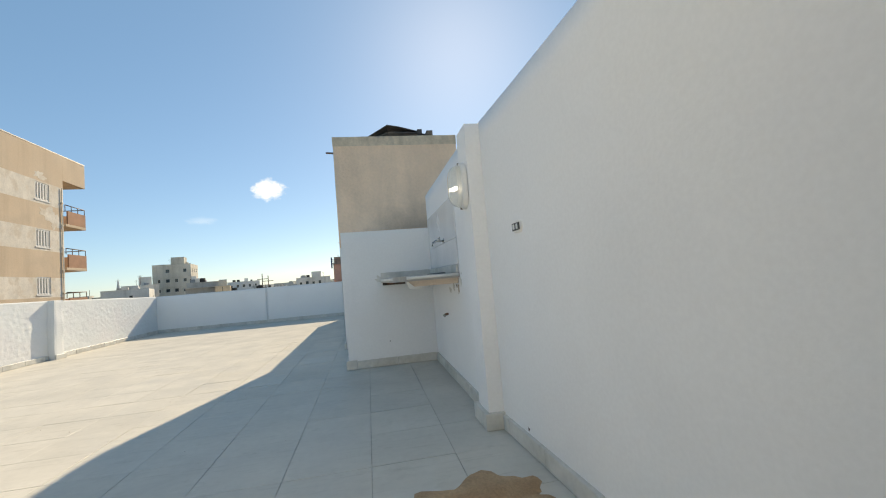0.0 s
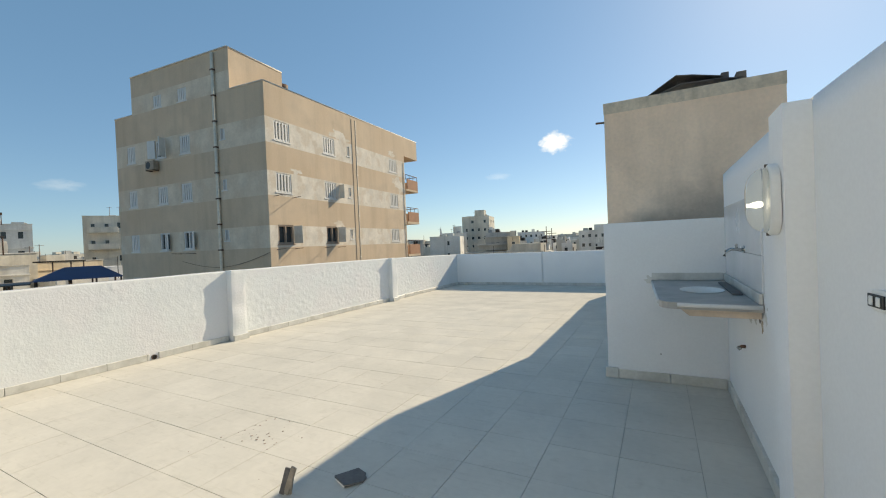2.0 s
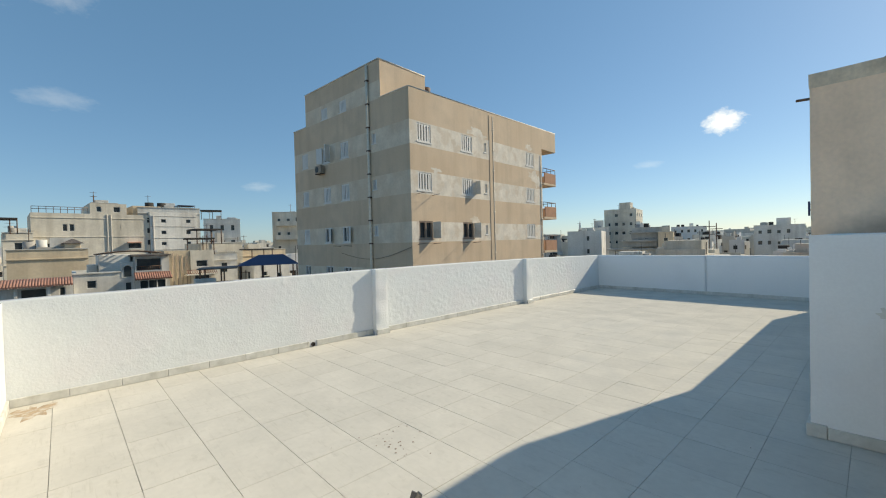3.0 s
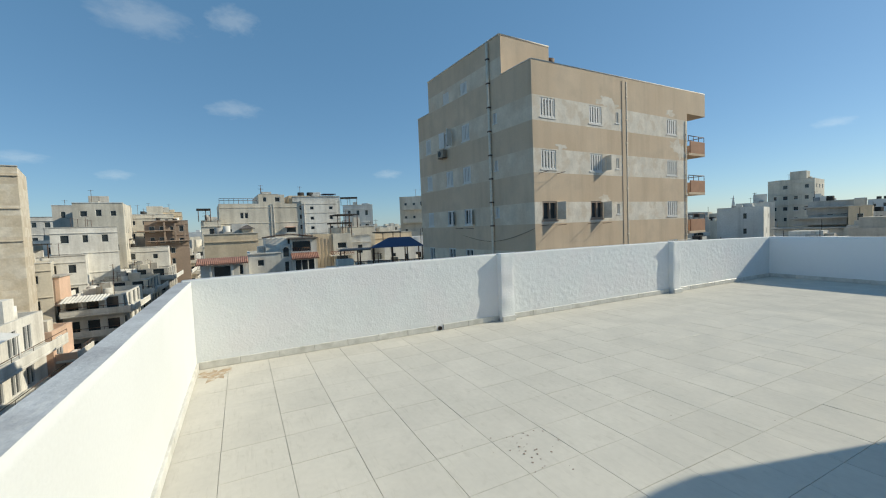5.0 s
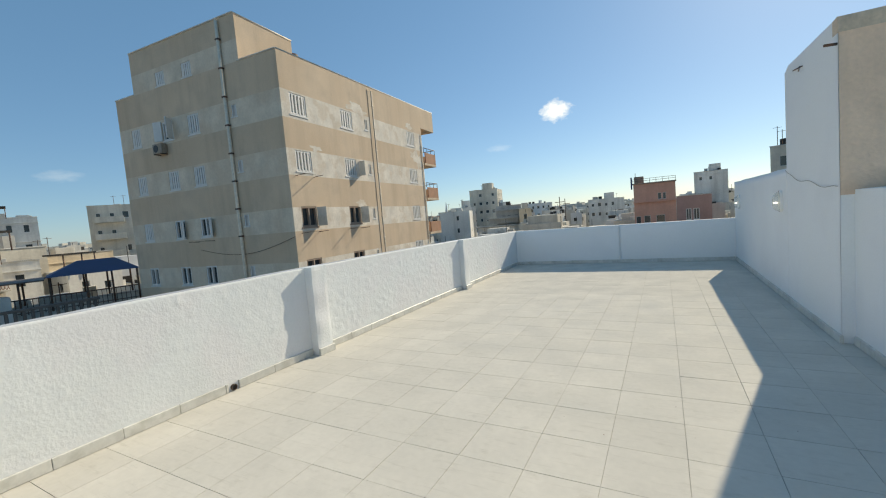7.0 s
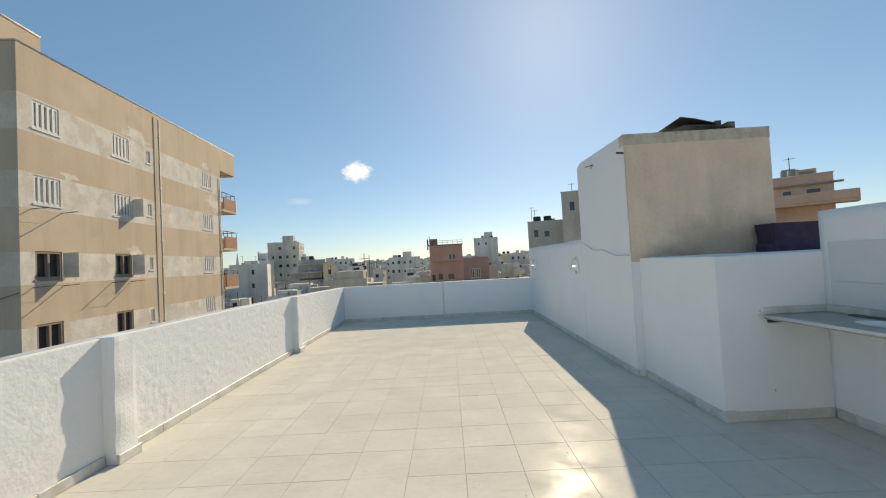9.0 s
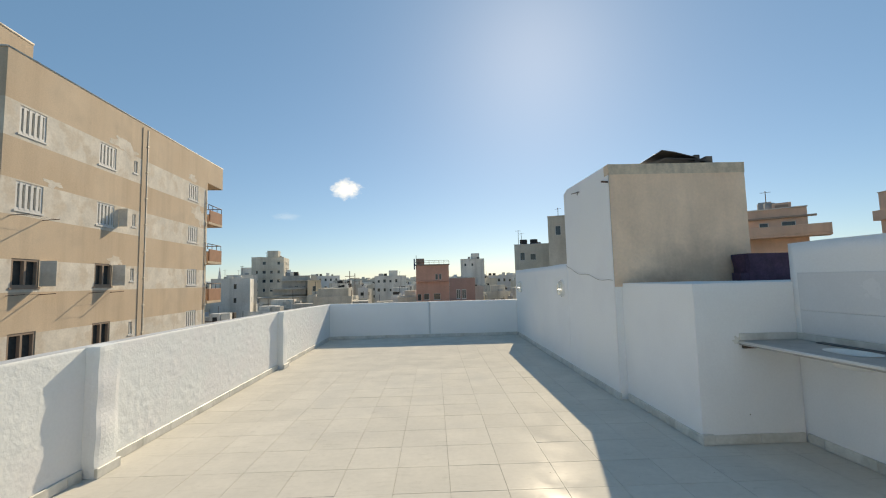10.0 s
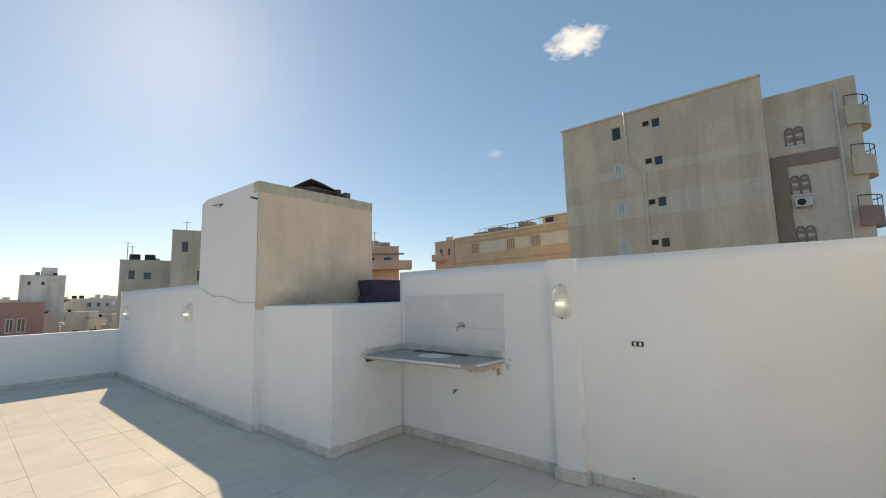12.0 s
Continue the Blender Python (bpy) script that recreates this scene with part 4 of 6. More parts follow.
def laundry_rack(side, s, z):
    """Two iron arms with lines under a window."""
    bm = bmesh.new()
    for k in (0.0, 1.3):
        if side == "E":
            tube(bm, [(WID - 0.05, s + k, z), (WID + 0.62, s + k, z + 0.04)], 0.017, 6)
        else:
            tube(bm, [(WID - s - k, 0.05, z), (WID - s - k, -0.6, z + 0.04)], 0.017, 6)
    for d in (0.3, 0.58):
        if side == "E":
            tube(bm, [(WID + d, s, z + 0.03), (WID + d, s + 1.3, z + 0.03)], 0.005, 5)
        else:
            tube(bm, [(WID - s, -d, z + 0.03), (WID - s - 1.3, -d, z + 0.03)], 0.005, 5)
    part("laundry_rack", bm, IRON, flats)


for s, z in ((0.45, 4.38), (0.45, 1.48), (4.3, 1.48)):
    laundry_rack("E", s, z)
laundry_rack("S", 5.9, 1.46)


def ac_unit(parent, m, paint=None):
    """An outdoor air conditioner unit on brackets, facing -y."""
    unit = part("air_conditioner", soft_box(0, -0.36, 0, 0.82, -0.06, 0.56, 0.02, 2), paint or FRAME, parent, "outdoor air conditioner unit", at=m)
    bm = bmesh.new()
    tube(bm, [(0.30, -0.352, 0.28), (0.30, -0.372, 0.28)], 0.21, 18)
    part("fan_grille", bm, BLACK, unit)
    for x in (0.1, 0.7):
        part("bracket", soft_box(x, -0.40, -0.05, x + 0.05, 0.0, -0.003, 0.004, 1), IRON, unit)


ac_unit(flats, Matrix.Translation((WID - 9.70, -0.01, 6.70)), DUSTY)
part("open_casement", soft_box(0, -0.03, 0, 0.55, 0.03, 1.15, 0.006, 1), FRAME, flats, at=pose(WID - 8.24, -0.05, 7.4, 0, 0, -65))
part("open_casement", soft_box(-0.5, -0.03, 0, 0, 0.03, 1.1, 0.006, 1), FRAME, flats, at=pose(WID - 9.17, -0.05, 7.42, 0, 0, 20))
part("open_shutter", soft_box(0, -0.02, 0, 0.40, 0.02, 0.9, 0.006, 1), BAND, flats, at=pose(WID + 0.01, 6.0, 4.72, 0, 0, 0))
bm = bmesh.new()
tube(bm, [(WID - 7 + 7.06 * i / 12, -0.09, 1.0 - 0.55 * math.sin(math.pi * i / 12) + 0.35 * i / 12) for i in range(13)], 0.012, 5)
part("hanging_wire", bm, IRON, flats)

# grey-tan block of flats behind the high wall
EB = thing("apartment_building", "drab tan block of flats with a bent drain pipe", "apartment building", pose(35.0, 14.25, 0, 0, 0, -90))
EW, ET = 13.2, 15.15
holes = []
for z in (13.35, 10.5, 7.45, 4.5):
    holes.append((6.78, 7.38, z + 0.12, z + 0.84))
for z in (12.95, 10.0, 7.0, 4.05):
    holes.append((3.95, 4.65, z + 0.25, z + 1.3))
bm = bmesh.new()
facade(bm, (0, 0), (1, 0), EW, GROUND, ET, holes, 0.18, [(7.0, 8.6), (10.2, 10.8)])
facade(bm, (EW, 0), (0, 1), 10, GROUND, ET)
facade(bm, (EW, 10), (-1, 0), EW, GROUND, ET)
facade(bm, (0, 10), (0, -1), 10, GROUND, ET)
bm.faces.new([bm.verts.new(p) for p in ((0, 0, ET), (EW, 0, ET), (EW, 10, ET), (0, 10, ET))])
DRAB2 = material("drab_pale_band", (0.86, 0.725, 0.57), 0.9, vary=0.10, scale=0.5, fine=5, bump=0.4, size=0.03, second=(0.80, 0.66, 0.51), mix_scale=0.5, streak=0.2, streak_scale=0.9)
me = bpy.data.meshes.new("wall")
bm.to_mesh(me), bm.free()
me.materials.append(PAINT["drab"]), me.materials.append(DRAB2)
part("wall", me, PAINT["drab"], EB)
for i, (a, b, c, q) in enumerate(holes):
    window(EB, Matrix.Translation((a, 0.04, c)), b - a, q - c, "far" if i < 5 else "slats")
    if i < 4:
        part("vent_box", soft_box(a - 0.55, -0.06, c + 0.25, a - 0.15, 0.05, c + 0.60, 0.01, 1), OPENING, EB)
bm = bmesh.new()
tube(bm, [(5.0, -0.12, 15.2), (5.0, -0.12, 11.5), (6.1, -0.12, 10.4), (5.95, -0.12, GROUND)], 0.08, 10)
part("drain_pipe", bm, PIPE, EB)
part("cornice", soft_box(-0.06, -0.08, ET - 0.14, EW + 0.05, 0.2, ET + 0.03, 0.01, 1), PAINT["drab"], EB)
# its wing, set back, with arched shutters and round balconies
bm = bmesh.new()
wing = [(0.88, 1.78, z, z + 1.25) for z in (10.4, 7.3, 4.1)]
box(bm, EW + 0.01, 1.35, GROUND, EW + 4.3, 9.0, 14.0)
facade(bm, (EW + 0.01, 1.25), (1, 0), 4.3, GROUND, 14.0, wing, 0.09, [(12.7, 14.0)])
part("wing", bm, [DRAB2, PAINT["drab"]], EB)
part("wing_recess", soft_box(EW + 0.02, 1.15, GROUND, EW + 0.85, 1.24, 9.9, 0.01, 1), PAINT["brown"], EB)
for a, b, c, q in wing:
    w = window(EB, Matrix.Translation((EW + 0.01 + a, 1.27, c)), b - a, q - c, "plain")
    for x in (0.23, 0.68):
        bm = bmesh.new()
        tube(bm, [(x - 0.2, -0.05, 0.05)] + [(x - 0.2 * math.cos(math.pi * i / 8), -0.05, 0.95 + 0.26 * math.sin(math.pi * i / 8)) for i in range(9)] + [(x + 0.2, -0.05, 0.05)], 0.045, 6)
        part("arch", bm, PAINT["brown"], w, "arched brown frame")
        for k in range(4):
            part("louvre", soft_box(x - 0.17, -0.045, 0.12 + k * 0.24, x + 0.17, -0.021, 0.24 + k * 0.24, 0.006, 1), PAINT["brown"] if k % 2 else FRAME, w)
ac_unit(EB, Matrix.Translation((EW + 1.0, 1.22, 6.5)))
part("wing_band", soft_box(EW + 0.86, 1.16, 9.15, EW + 3.2, 1.24, 9.9, 0.01, 1), PAINT["brown"], EB)
bm = bmesh.new()
tube(bm, [(EW + 3.35, 1.13, 13.4), (EW + 3.35, 1.13, GROUND)], 0.075, 10)
part("drain_pipe", bm, PIPE, EB)
for z, mat in ((12.0, PAINT["drab"]), (9.0, PAINT["drab"]), (6.0, PAINT["red"]), (3.0, PAINT["drab"])):
    bm = bmesh.new()
    pts = [(EW + 3.7 + 1.15 * math.sin(a), 2.4 - 1.5 * math.cos(a)) for a in (math.pi * i / 12 for i in range(13))]
    lo, up = [bm.verts.new((x, y, z - 1.0)) for x, y in pts], [bm.verts.new((x, y, z + 0.15)) for x, y in pts]
    bm.faces.new(lo[::-1]), bm.faces.new(up)
    for i in range(13):
        bm.faces.new((lo[i], lo[(i + 1) % 13], up[(i + 1) % 13], up[i]))
    bal = part("balcony", bm, mat, EB)
    bm = bmesh.new()
    tube(bm, [(x, y, z + 0.75) for x, y in pts], 0.03, 6)
    for x, y in pts[::3]:
        tube(bm, [(x, y, z + 0.14), (x, y, z + 0.75)], 0.02, 6)
    part("rail", bm, IRON, bal)

# ---- other buildings: left and right top corners as seen from the terrace ----
CITY_SEED = random.Random(11)


def clutter(ob, w, d, top, paint):
    """Small things that stand about on a flat roof: sheds, tanks, low walls and poles."""
    r = CITY_SEED
    for i in range(r.randint(3, 6)):
        x, y, z = r.uniform(0.5, max(0.6, w - 1.8)), r.uniform(0.4, d * 0.6), top - 0.8
        kind_of = r.random()
        if kind_of < 0.45:
            a, h = r.uniform(0.6, 1.8), r.uniform(0.9, 2.2)
            part("roof_shed", soft_box(x, y, z, x + a, y + a * 0.8, z + h, 0.02, 1), PAINT[r.choice((paint, "pale", "white", "grey"))], ob)
        elif kind_of < 0.7:
            bm = bmesh.new()
            tube(bm, [(x + 0.4, y + 0.4, z), (x + 0.4, y + 0.4, z + r.uniform(1.2, 1.8))], 0.42, 10)
            part("roof_tank", bm, r.choice((OPENING, PAINT["white"], CONCRETE)), ob)
        else:
            bm = bmesh.new()
            h = r.uniform(1.8, 3.2)
            tube(bm, [(x, y, z), (x, y, z + h)], 0.035, 5)
            tube(bm, [(x - 0.4, y, z + h - 0.15), (x + 0.4, y, z + h - 0.15)], 0.02, 5)
            part("aerial", bm, IRON, ob)


def city(name, label, left, right, top, paint, depth=9.0, cols=4, turn=0.0, storey=3.0, keep=0.9, extras="", bottom=-4.0, wings="SEW", base=GROUND, ww=0.95, wh=1.15, category="building", bands=(), second=None):
    a, b = Vector(left), Vector(right)
    w = (b - a).length
    angle = math.degrees(math.atan2(b.y - a.y, b.x - a.x)) + turn
    openings = {}
    for side in wings:
        length = w if side == "S" else depth
        n = cols if side == "S" else max(1, round(cols * depth / max(w, 1) * 0.8))
        n = min(n, int((length - 1.0) / (ww + 0.4)) or 1)
        openings[side] = grid_holes(length, top, bottom, n, storey, ww, wh, keep, CITY_SEED, 0.4)
    ob = building(name, label, pose(a.x, a.y, 0, 0, 0, angle), w, depth, base, top, [PAINT[paint]] + ([second] if second else []), openings, bands, "far", category=category)
    clutter(ob, w, depth, top, paint)
    part("coping", soft_box(-0.06, -0.08, top + 0.002, w + 0.06, 0.24, top + 0.09, 0.015, 1), PAINT["white" if len(label) % 2 else "grey"], ob)
    if len(label) % 3:
        for level in range(1, 4):
            z = top - 0.75 - storey * (level - 1) * 0.98 - 0.12
            if z > base + 1 and not any(h[2] < z + 0.13 and h[3] > z for h in openings.get("S", ())):
                part("ledge", soft_box(-0.05, -0.12, z, w + 0.05, -0.003, z + 0.12, 0.015, 1), PAINT[paint], ob)
    if "h" in extras:
        part("roof_hut", soft_box(w * 0.45, 1.2, top - 0.85, w * 0.45 + min(3.0, w * 0.35), 4.0, top + 1.9, 0.03, 1), PAINT[paint], ob)
    if "t" in extras:
        for i in range(2):
            bm = bmesh.new()
            tube(bm, [(w * 0.2 + i * 1.5, 2.0, top - 0.85), (w * 0.2 + i * 1.5, 2.0, top + 0.9)], 0.55, 12)
            part("water_tank", bm, OPENING, ob)
    if "p" in extras:
        bm = bmesh.new()
        box(bm, -0.5, -0.6, top + 1.6, w * 0.5, 3.0, top + 1.75)
        part("pergola_roof", bm, OPENING, ob)
        for x in (-0.3, w * 0.25, w * 0.48):
            bm = bmesh.new()
            tube(bm, [(x, -0.4, top - 0.1), (x, -0.4, top + 1.6)], 0.06, 6)
            part("post", bm, IRON, ob)
    if "b" in extras:
        z = top - 2.9
        while z > bottom:
            bal = part("balcony", soft_box(w * 0.1, -1.2, z - 0.15, w * 0.6, -0.005, z, 0.02, 1), PAINT[paint], ob)
            part("balcony_front", soft_box(w * 0.1, -1.2, z + 0.002, w * 0.6, -1.08, z + 0.9, 0.02, 1), PAINT[paint], bal)
            z -= storey
    return ob


FLAT = "apartment_building"
APT = "apartment building"
WEST = pose(-65.0, -2.2, 0, 0, 0, 94)
def block(label, x0, x1, back, top, paint, wins, depth=10.0):
    """One body of the long pale block; wins: (centre, middle height, width, height)."""
    holes = [(round(x - x0 - w / 2, 2), round(x - x0 + w / 2, 2), round(z - h / 2, 2), round(z + h / 2, 2)) for x, z, w, h in wins]
    return building(FLAT, label, WEST @ Matrix.Translation((x0, back, 0)), x1 - x0, depth, GROUND, top, [PAINT[paint]], {"S": holes}, style="far", category=APT, depth=0.3)


long_block = block("long pale block of flats with patchy render", 0.0, 12.05, 0.0, 6.55, "pale",
                   [(3.1, 4.7, 0.5, 0.95), (3.75, 4.7, 0.5, 0.95), (0.6, 2.3, 0.9, 0.8), (1.75, 2.3, 0.9, 0.8), (6.5, 2.3, 0.6, 0.7), (8.5, 4.75, 0.55, 0.8), (8.45, 2.25, 0.7, 0.75), (10.3, 2.2, 1.5, 0.8), (3.0, -0.4, 0.9, 0.9), (7.0, -0.4, 0.9, 0.9)])
block("pale roof storey on the long block", 5.6, 9.5, 0.02, 8.0, "pale", [(6.5, 7.2, 0.55, 0.75), (8.4, 7.2, 0.75, 0.75)], 6.0)
white_block = block("white block of flats with small windows", 12.1, 18.1, -0.25, 7.05, "white",
                    [(x, z, 0.65, 0.55) for x in (13.75, 16.95) for z in (5.75, 4.05, 2.42, 0.7)])
roof_flat = block("cream roof storey with a shaded terrace", 10.4, 18.0, 1.2, 7.95, "cream", [(12.8, 7.3, 0.9, 0.7), (14.2, 7.3, 0.9, 0.7), (16.6, 7.4, 0.6, 0.7)], 6.0)
for x in (7.35, 7.75, 12.5):
    bm = bmesh.new()
    tube(bm, [(x if x < 9 else x - 12.1, -0.08, -6.0), (x if x < 9 else x - 12.1, -0.08, 6.5)], 0.06, 6)
    part("drain_pipe", bm, PAINT["grey"], long_block if x < 9 else white_block)
for z in (0.95, 3.45, 5.9):
    part("ledge", soft_box(0.02, -0.07, z, 12.0, 0.02, z + 0.10, 0.02, 1), PAINT["pale"], long_block)
for z in (1.5, 3.2, 4.9, 6.4):
    part("ledge", soft_box(0.05, -0.06, z, 5.9, 0.02, z + 0.07, 0.02, 1), PAINT["grey"], white_block)
    for x in (-0.3,):
        part("shaft_opening", soft_box(x, 0.2, z - 0.9, x + 0.29, 0.5, z - 0.2, 0.02, 1), OPENING, white_block)
for ob, x0, x1, z in ((long_block, 0.1, 5.4, 7.35), (roof_flat, 5.6, 7.9, 8.2)):
    for low in (0.0, 0.3):
        bm = bmesh.new()
        tube(bm, [(x0, 0.1, z - low), (x1, 0.1, z - low)], 0.035, 6)
        part("roof_rail", bm, IRON, ob)
    for i in range(9):
        bm = bmesh.new()
        tube(bm, [(x0 + (x1 - x0) * i / 8, 0.1, z - 0.85), (x0 + (x1 - x0) * i / 8, 0.1, z)], 0.03, 5)
        part("rail_post", bm, IRON, ob)
part("roof_shade", soft_box(5.6, -0.4, 8.22, 7.9, 2.0, 8.30, 0.02, 1), BLUE, roof_flat, "dark blue roof sheet")
part("awning", soft_box(9.4, -0.7, 2.62, 11.0, -0.004, 2.72, 0.02, 1), PAINT["orange"], long_block, "small orange awning")
city("house", "pale annex under a dark roof sheet", (-62.0, -4.4), (-62.0, -1.9), 3.9, "pale", 6, 2, turn=5, extras="p", keep=0.5, ww=0.7)
city(FLAT, "taller pale block of flats with a roof hut", (-66.4, 3.6), (-66.3, 6.4), 8.1, "pale", 10, 3, turn=6, keep=0.6, ww=0.75, wh=0.9, category=APT)
city(FLAT, "white block of flats with rows of dark windows", (-66.58, 8.6), (-65.6, 16.3), 7.7, "white", 10, 5, turn=4, keep=0.6, ww=0.8, wh=0.75, extras="t", category=APT)
city(FLAT, "white block of flats under a dark roof edge", (-82.78, 20.6), (-81.16, 26.7), 7.2, "white", 10, 4, extras="p", category=APT)
city(FLAT, "pale block of flats with stacked balconies", (-83.93, 34.1), (-80.6, 42.0), 9.0, "pale", 12, 4, extras="bb", turn=-8, category=APT)
city("house", "cream house with a blank side wall", (-44.89, -3.0), (-44.98, 2.3), 1.8, "cream", 9, 2, keep=0.0)
kiosk = thing("roof_kiosk", "small roof kiosk under a dark hipped roof", "kiosk", pose(-45.4, 1.2, 1.0, 0, 0, 90))
part("kiosk_body", soft_box(-0.5, 0, 0, 0.6, 1.2, 1.35, 0.03, 1), PAINT["cream"], kiosk)
bm = bmesh.new()
bmesh.ops.create_cone(bm, cap_ends=True, segments=4, radius1=1.15, radius2=0.08, depth=0.45, matrix=pose(0.05, 0.6, 1.58, 0, 0, 45))
part("kiosk_roof", bm, DARKSHEET, kiosk)
villa = building("house", "white villa with an arched window and a set-back storey", pose(-36.0, 1.05, 0, 0, 0, 90), 3.75, 7.0, GROUND, -0.12, [PAINT["white"]],
                 {"S": [(0.75, 1.35, -1.35, -0.72), (3.12, 3.58, -2.1, -1.02), (0.8, 1.7, -4.6, -3.4)]}, style="far", category="house", depth=0.3)
part("upper_storey", soft_box(1.55, 0.75, -0.9, 3.6, 4.5, 1.22, 0.03, 1), PAINT["white"], villa)
part("low_storey", soft_box(0.9, 1.3, -0.9, 1.5, 3.5, 0.45, 0.03, 1), PAINT["white"], villa)
part("cornice", soft_box(-0.08, -0.10, -0.22, 2.85, 0.03, -0.08, 0.02, 1), PAINT["white"], villa)
part("arch_wall", soft_box(2.88, -0.03, -0.7, 3.74, 0.5, 0.62, 0.03, 1), PAINT["white"], villa)
bm = bmesh.new()
arc = [(3.31 + 0.24 * math.cos(math.pi * i / 12), 0.08 + 0.24 * math.sin(math.pi * i / 12)) for i in range(13)] + [(3.07, -0.58), (3.55, -0.58)]
f0, f1 = [[bm.verts.new((x, y, z)) for x, z in arc] for y in (-0.045, -0.028)]
bm.faces.new(f0), bm.faces.new(f1[::-1])
for i in range(len(arc)):
    bm.faces.new((f0[i], f0[(i + 1) % len(arc)], f1[(i + 1) % len(arc)], f1[i]))
part("arched_window", bm, PANE, villa, "dark arched window")
bm = bmesh.new()
tube(bm, [(3.31 + 0.3 * math.cos(math.pi * i / 12), -0.06, 0.08 + 0.3 * math.sin(math.pi * i / 12)) for i in range(13)], 0.06, 8)
part("window_arch", bm, PAINT["white"], villa)
for y in (0.5, 3.0):
    bm = bmesh.new()
    tube(bm, [(1.4 + i * 0.55, y - (0.05 * i if y < 1 else 0), 1.28 + 0.22 * math.sin(math.pi * i / 8)) for i in range(9)], 0.06, 6)
    part("curved_beam", bm, IRON, villa)
for i in range(9):
    bm = bmesh.new()
    tube(bm, [(1.4 + i * 0.55, 0.5 - 0.05 * i, 1.3 + 0.22 * math.sin(math.pi * i / 8)), (1.4 + i * 0.55, 3.0, 1.3 + 0.22 * math.sin(math.pi * i / 8))], 0.05, 5)
    part("cross_beam", bm, IRON, villa)
wing = building("house", "white villa wing with a shaded loggia over a glazed bay", pose(-35.9, 4.82, 0, 0, 0, 90), 2.4, 6.0, GROUND, 1.05, [PAINT["white"]],
                {"S": [(0.12, 1.85, -0.17, 0.88), (0.3, 2.15, -2.05, -0.95), (0.4, 2.1, -4.6, -3.3)]}, style="far", category="house", depth=1.1)
bm = bmesh.new()
for i in range(16):
    tube(bm, [(0.0 + i * 0.16, -0.75, -0.85), (0.0 + i * 0.16, -0.02, -0.34)], 0.085, 8)
part("clay_canopy", bm, CLAY, wing, "red clay tile canopy")
part("roof_slab", soft_box(-0.3, -0.5, 1.06, 2.5, 4.0, 1.17, 0.02, 1), DARKSHEET, wing)
bm = bmesh.new()
tube(bm, [(0.12, 0.02, 0.2), (1.85, 0.02, 0.2)], 0.03, 6)
for i in range(12):
    tube(bm, [(0.15 + i * 0.153, 0.02, -0.17), (0.15 + i * 0.153, 0.02, 0.2)], 0.018, 5)
part("rail", bm, IRON, wing)
for x in (0.3, 0.9, 1.5, 2.12):
    part("bay_post", soft_box(x - 0.04, -0.02, -2.05, x + 0.04, 0.06, -0.95, 0.01, 1), FRAME, wing)
tan_side = building("house", "tan house with a stained blank wall", pose(-38.5, 7.28, 0, 0, 0, 90), 2.0, 7.0, GROUND, 1.42, [PAINT["cream"]], {}, style="far", category="house")
for i in range(5):
    bm = bmesh.new()
    tube(bm, [(0.3 + i * 0.36, -0.05, 1.3 - 0.1 * i), (0.3 + i * 0.36, -0.05, -5.0)], 0.03, 5)
    part("drain_pipe", bm, PAINT["brown"], tan_side)
beige = building("house", "beige house with a lattice balcony", pose(-38.4, 9.33, 0, 0, 0, 90), 2.0, 7.0, GROUND, 1.40, [PAINT["pale"]], {"S": [(0.45, 1.45, -0.18, 0.45), (0.3, 1.6, -2.3, -0.95)]}, style="far", category="house", depth=0.3)
lg = part("balcony", soft_box(-0.5, -0.9, -0.95, 2.1, -0.004, -0.82, 0.02, 1), PAINT["pale"], beige)
bm = bmesh.new()
tube(bm, [(-0.45, -0.85, -0.42), (2.05, -0.85, -0.42)], 0.03, 6)
for i in range(14):
    x = -0.45 + i * 0.18
    tube(bm, [(x, -0.85, -0.82), (x + 0.16, -0.85, -0.42)], 0.022, 5)
    tube(bm, [(x + 0.16, -0.85, -0.82), (x, -0.85, -0.42)], 0.022, 5)
part("lattice", bm, CLAY, lg, "rusty lattice rail")
city("house", "white house behind the lattice balcony", (-46.0, 10.9), (-45.4, 15.5), 1.0, "white", 7, 3, extras="p", keep=0.8)
city(FLAT, "pale block of flats far down the street", (-82.53, -24.3), (-83.14, -17.6), 8.1, "pale", 12, 3, category=APT)
city(FLAT, "pale block of flats with a roof hut", (-102.75, -21.6), (-104.2, -12.8), 7.0, "pale", 10, 4, extras="h", category=APT)
brown = city(FLAT, "unfinished brown building with dark openings", (-93.6, -16.6), (-94.4, -9.2), 5.2, "brown", 8, 4, keep=0.7, storey=2.2, category=APT)
for z, x0, x1 in ((3.3, -1.2, 5.0), (1.2, 0.5, 7.6), (5.25, 2.0, 6.0)):
    part("floor_slab", soft_box(x0, -1.3, z - 0.22, x1, 0.03, z, 0.03, 1), PAINT["brown"], brown)
for x in (3.2, 5.0, 6.6):
    part("column", soft_box(x, -1.2, 1.2, x + 0.3, -0.9, 5.6 - 0.2 * x, 0.02, 1), PAINT["brown"], brown)
city(FLAT, "cream building behind the brown one", (-106, -18.5), (-107, -11.5), 7.6, "cream", 8, 4, keep=0.6, category=APT)
city(FLAT, "tall building clad in pale stone", (-42.0, -26.2), (-44.4, -17.15), 8.6, "stone", 8, 4, keep=0.08, category=APT, bands=[(8.0 - 1.9 * i, 8.9 - 1.9 * i) for i in range(8)], second=PALE_STONE)
city(FLAT, "grey block of flats with narrow windows", (-89.98, -29.2), (-92.7, -18.35), 8.24, "grey", 12, 5, extras="h", category=APT)
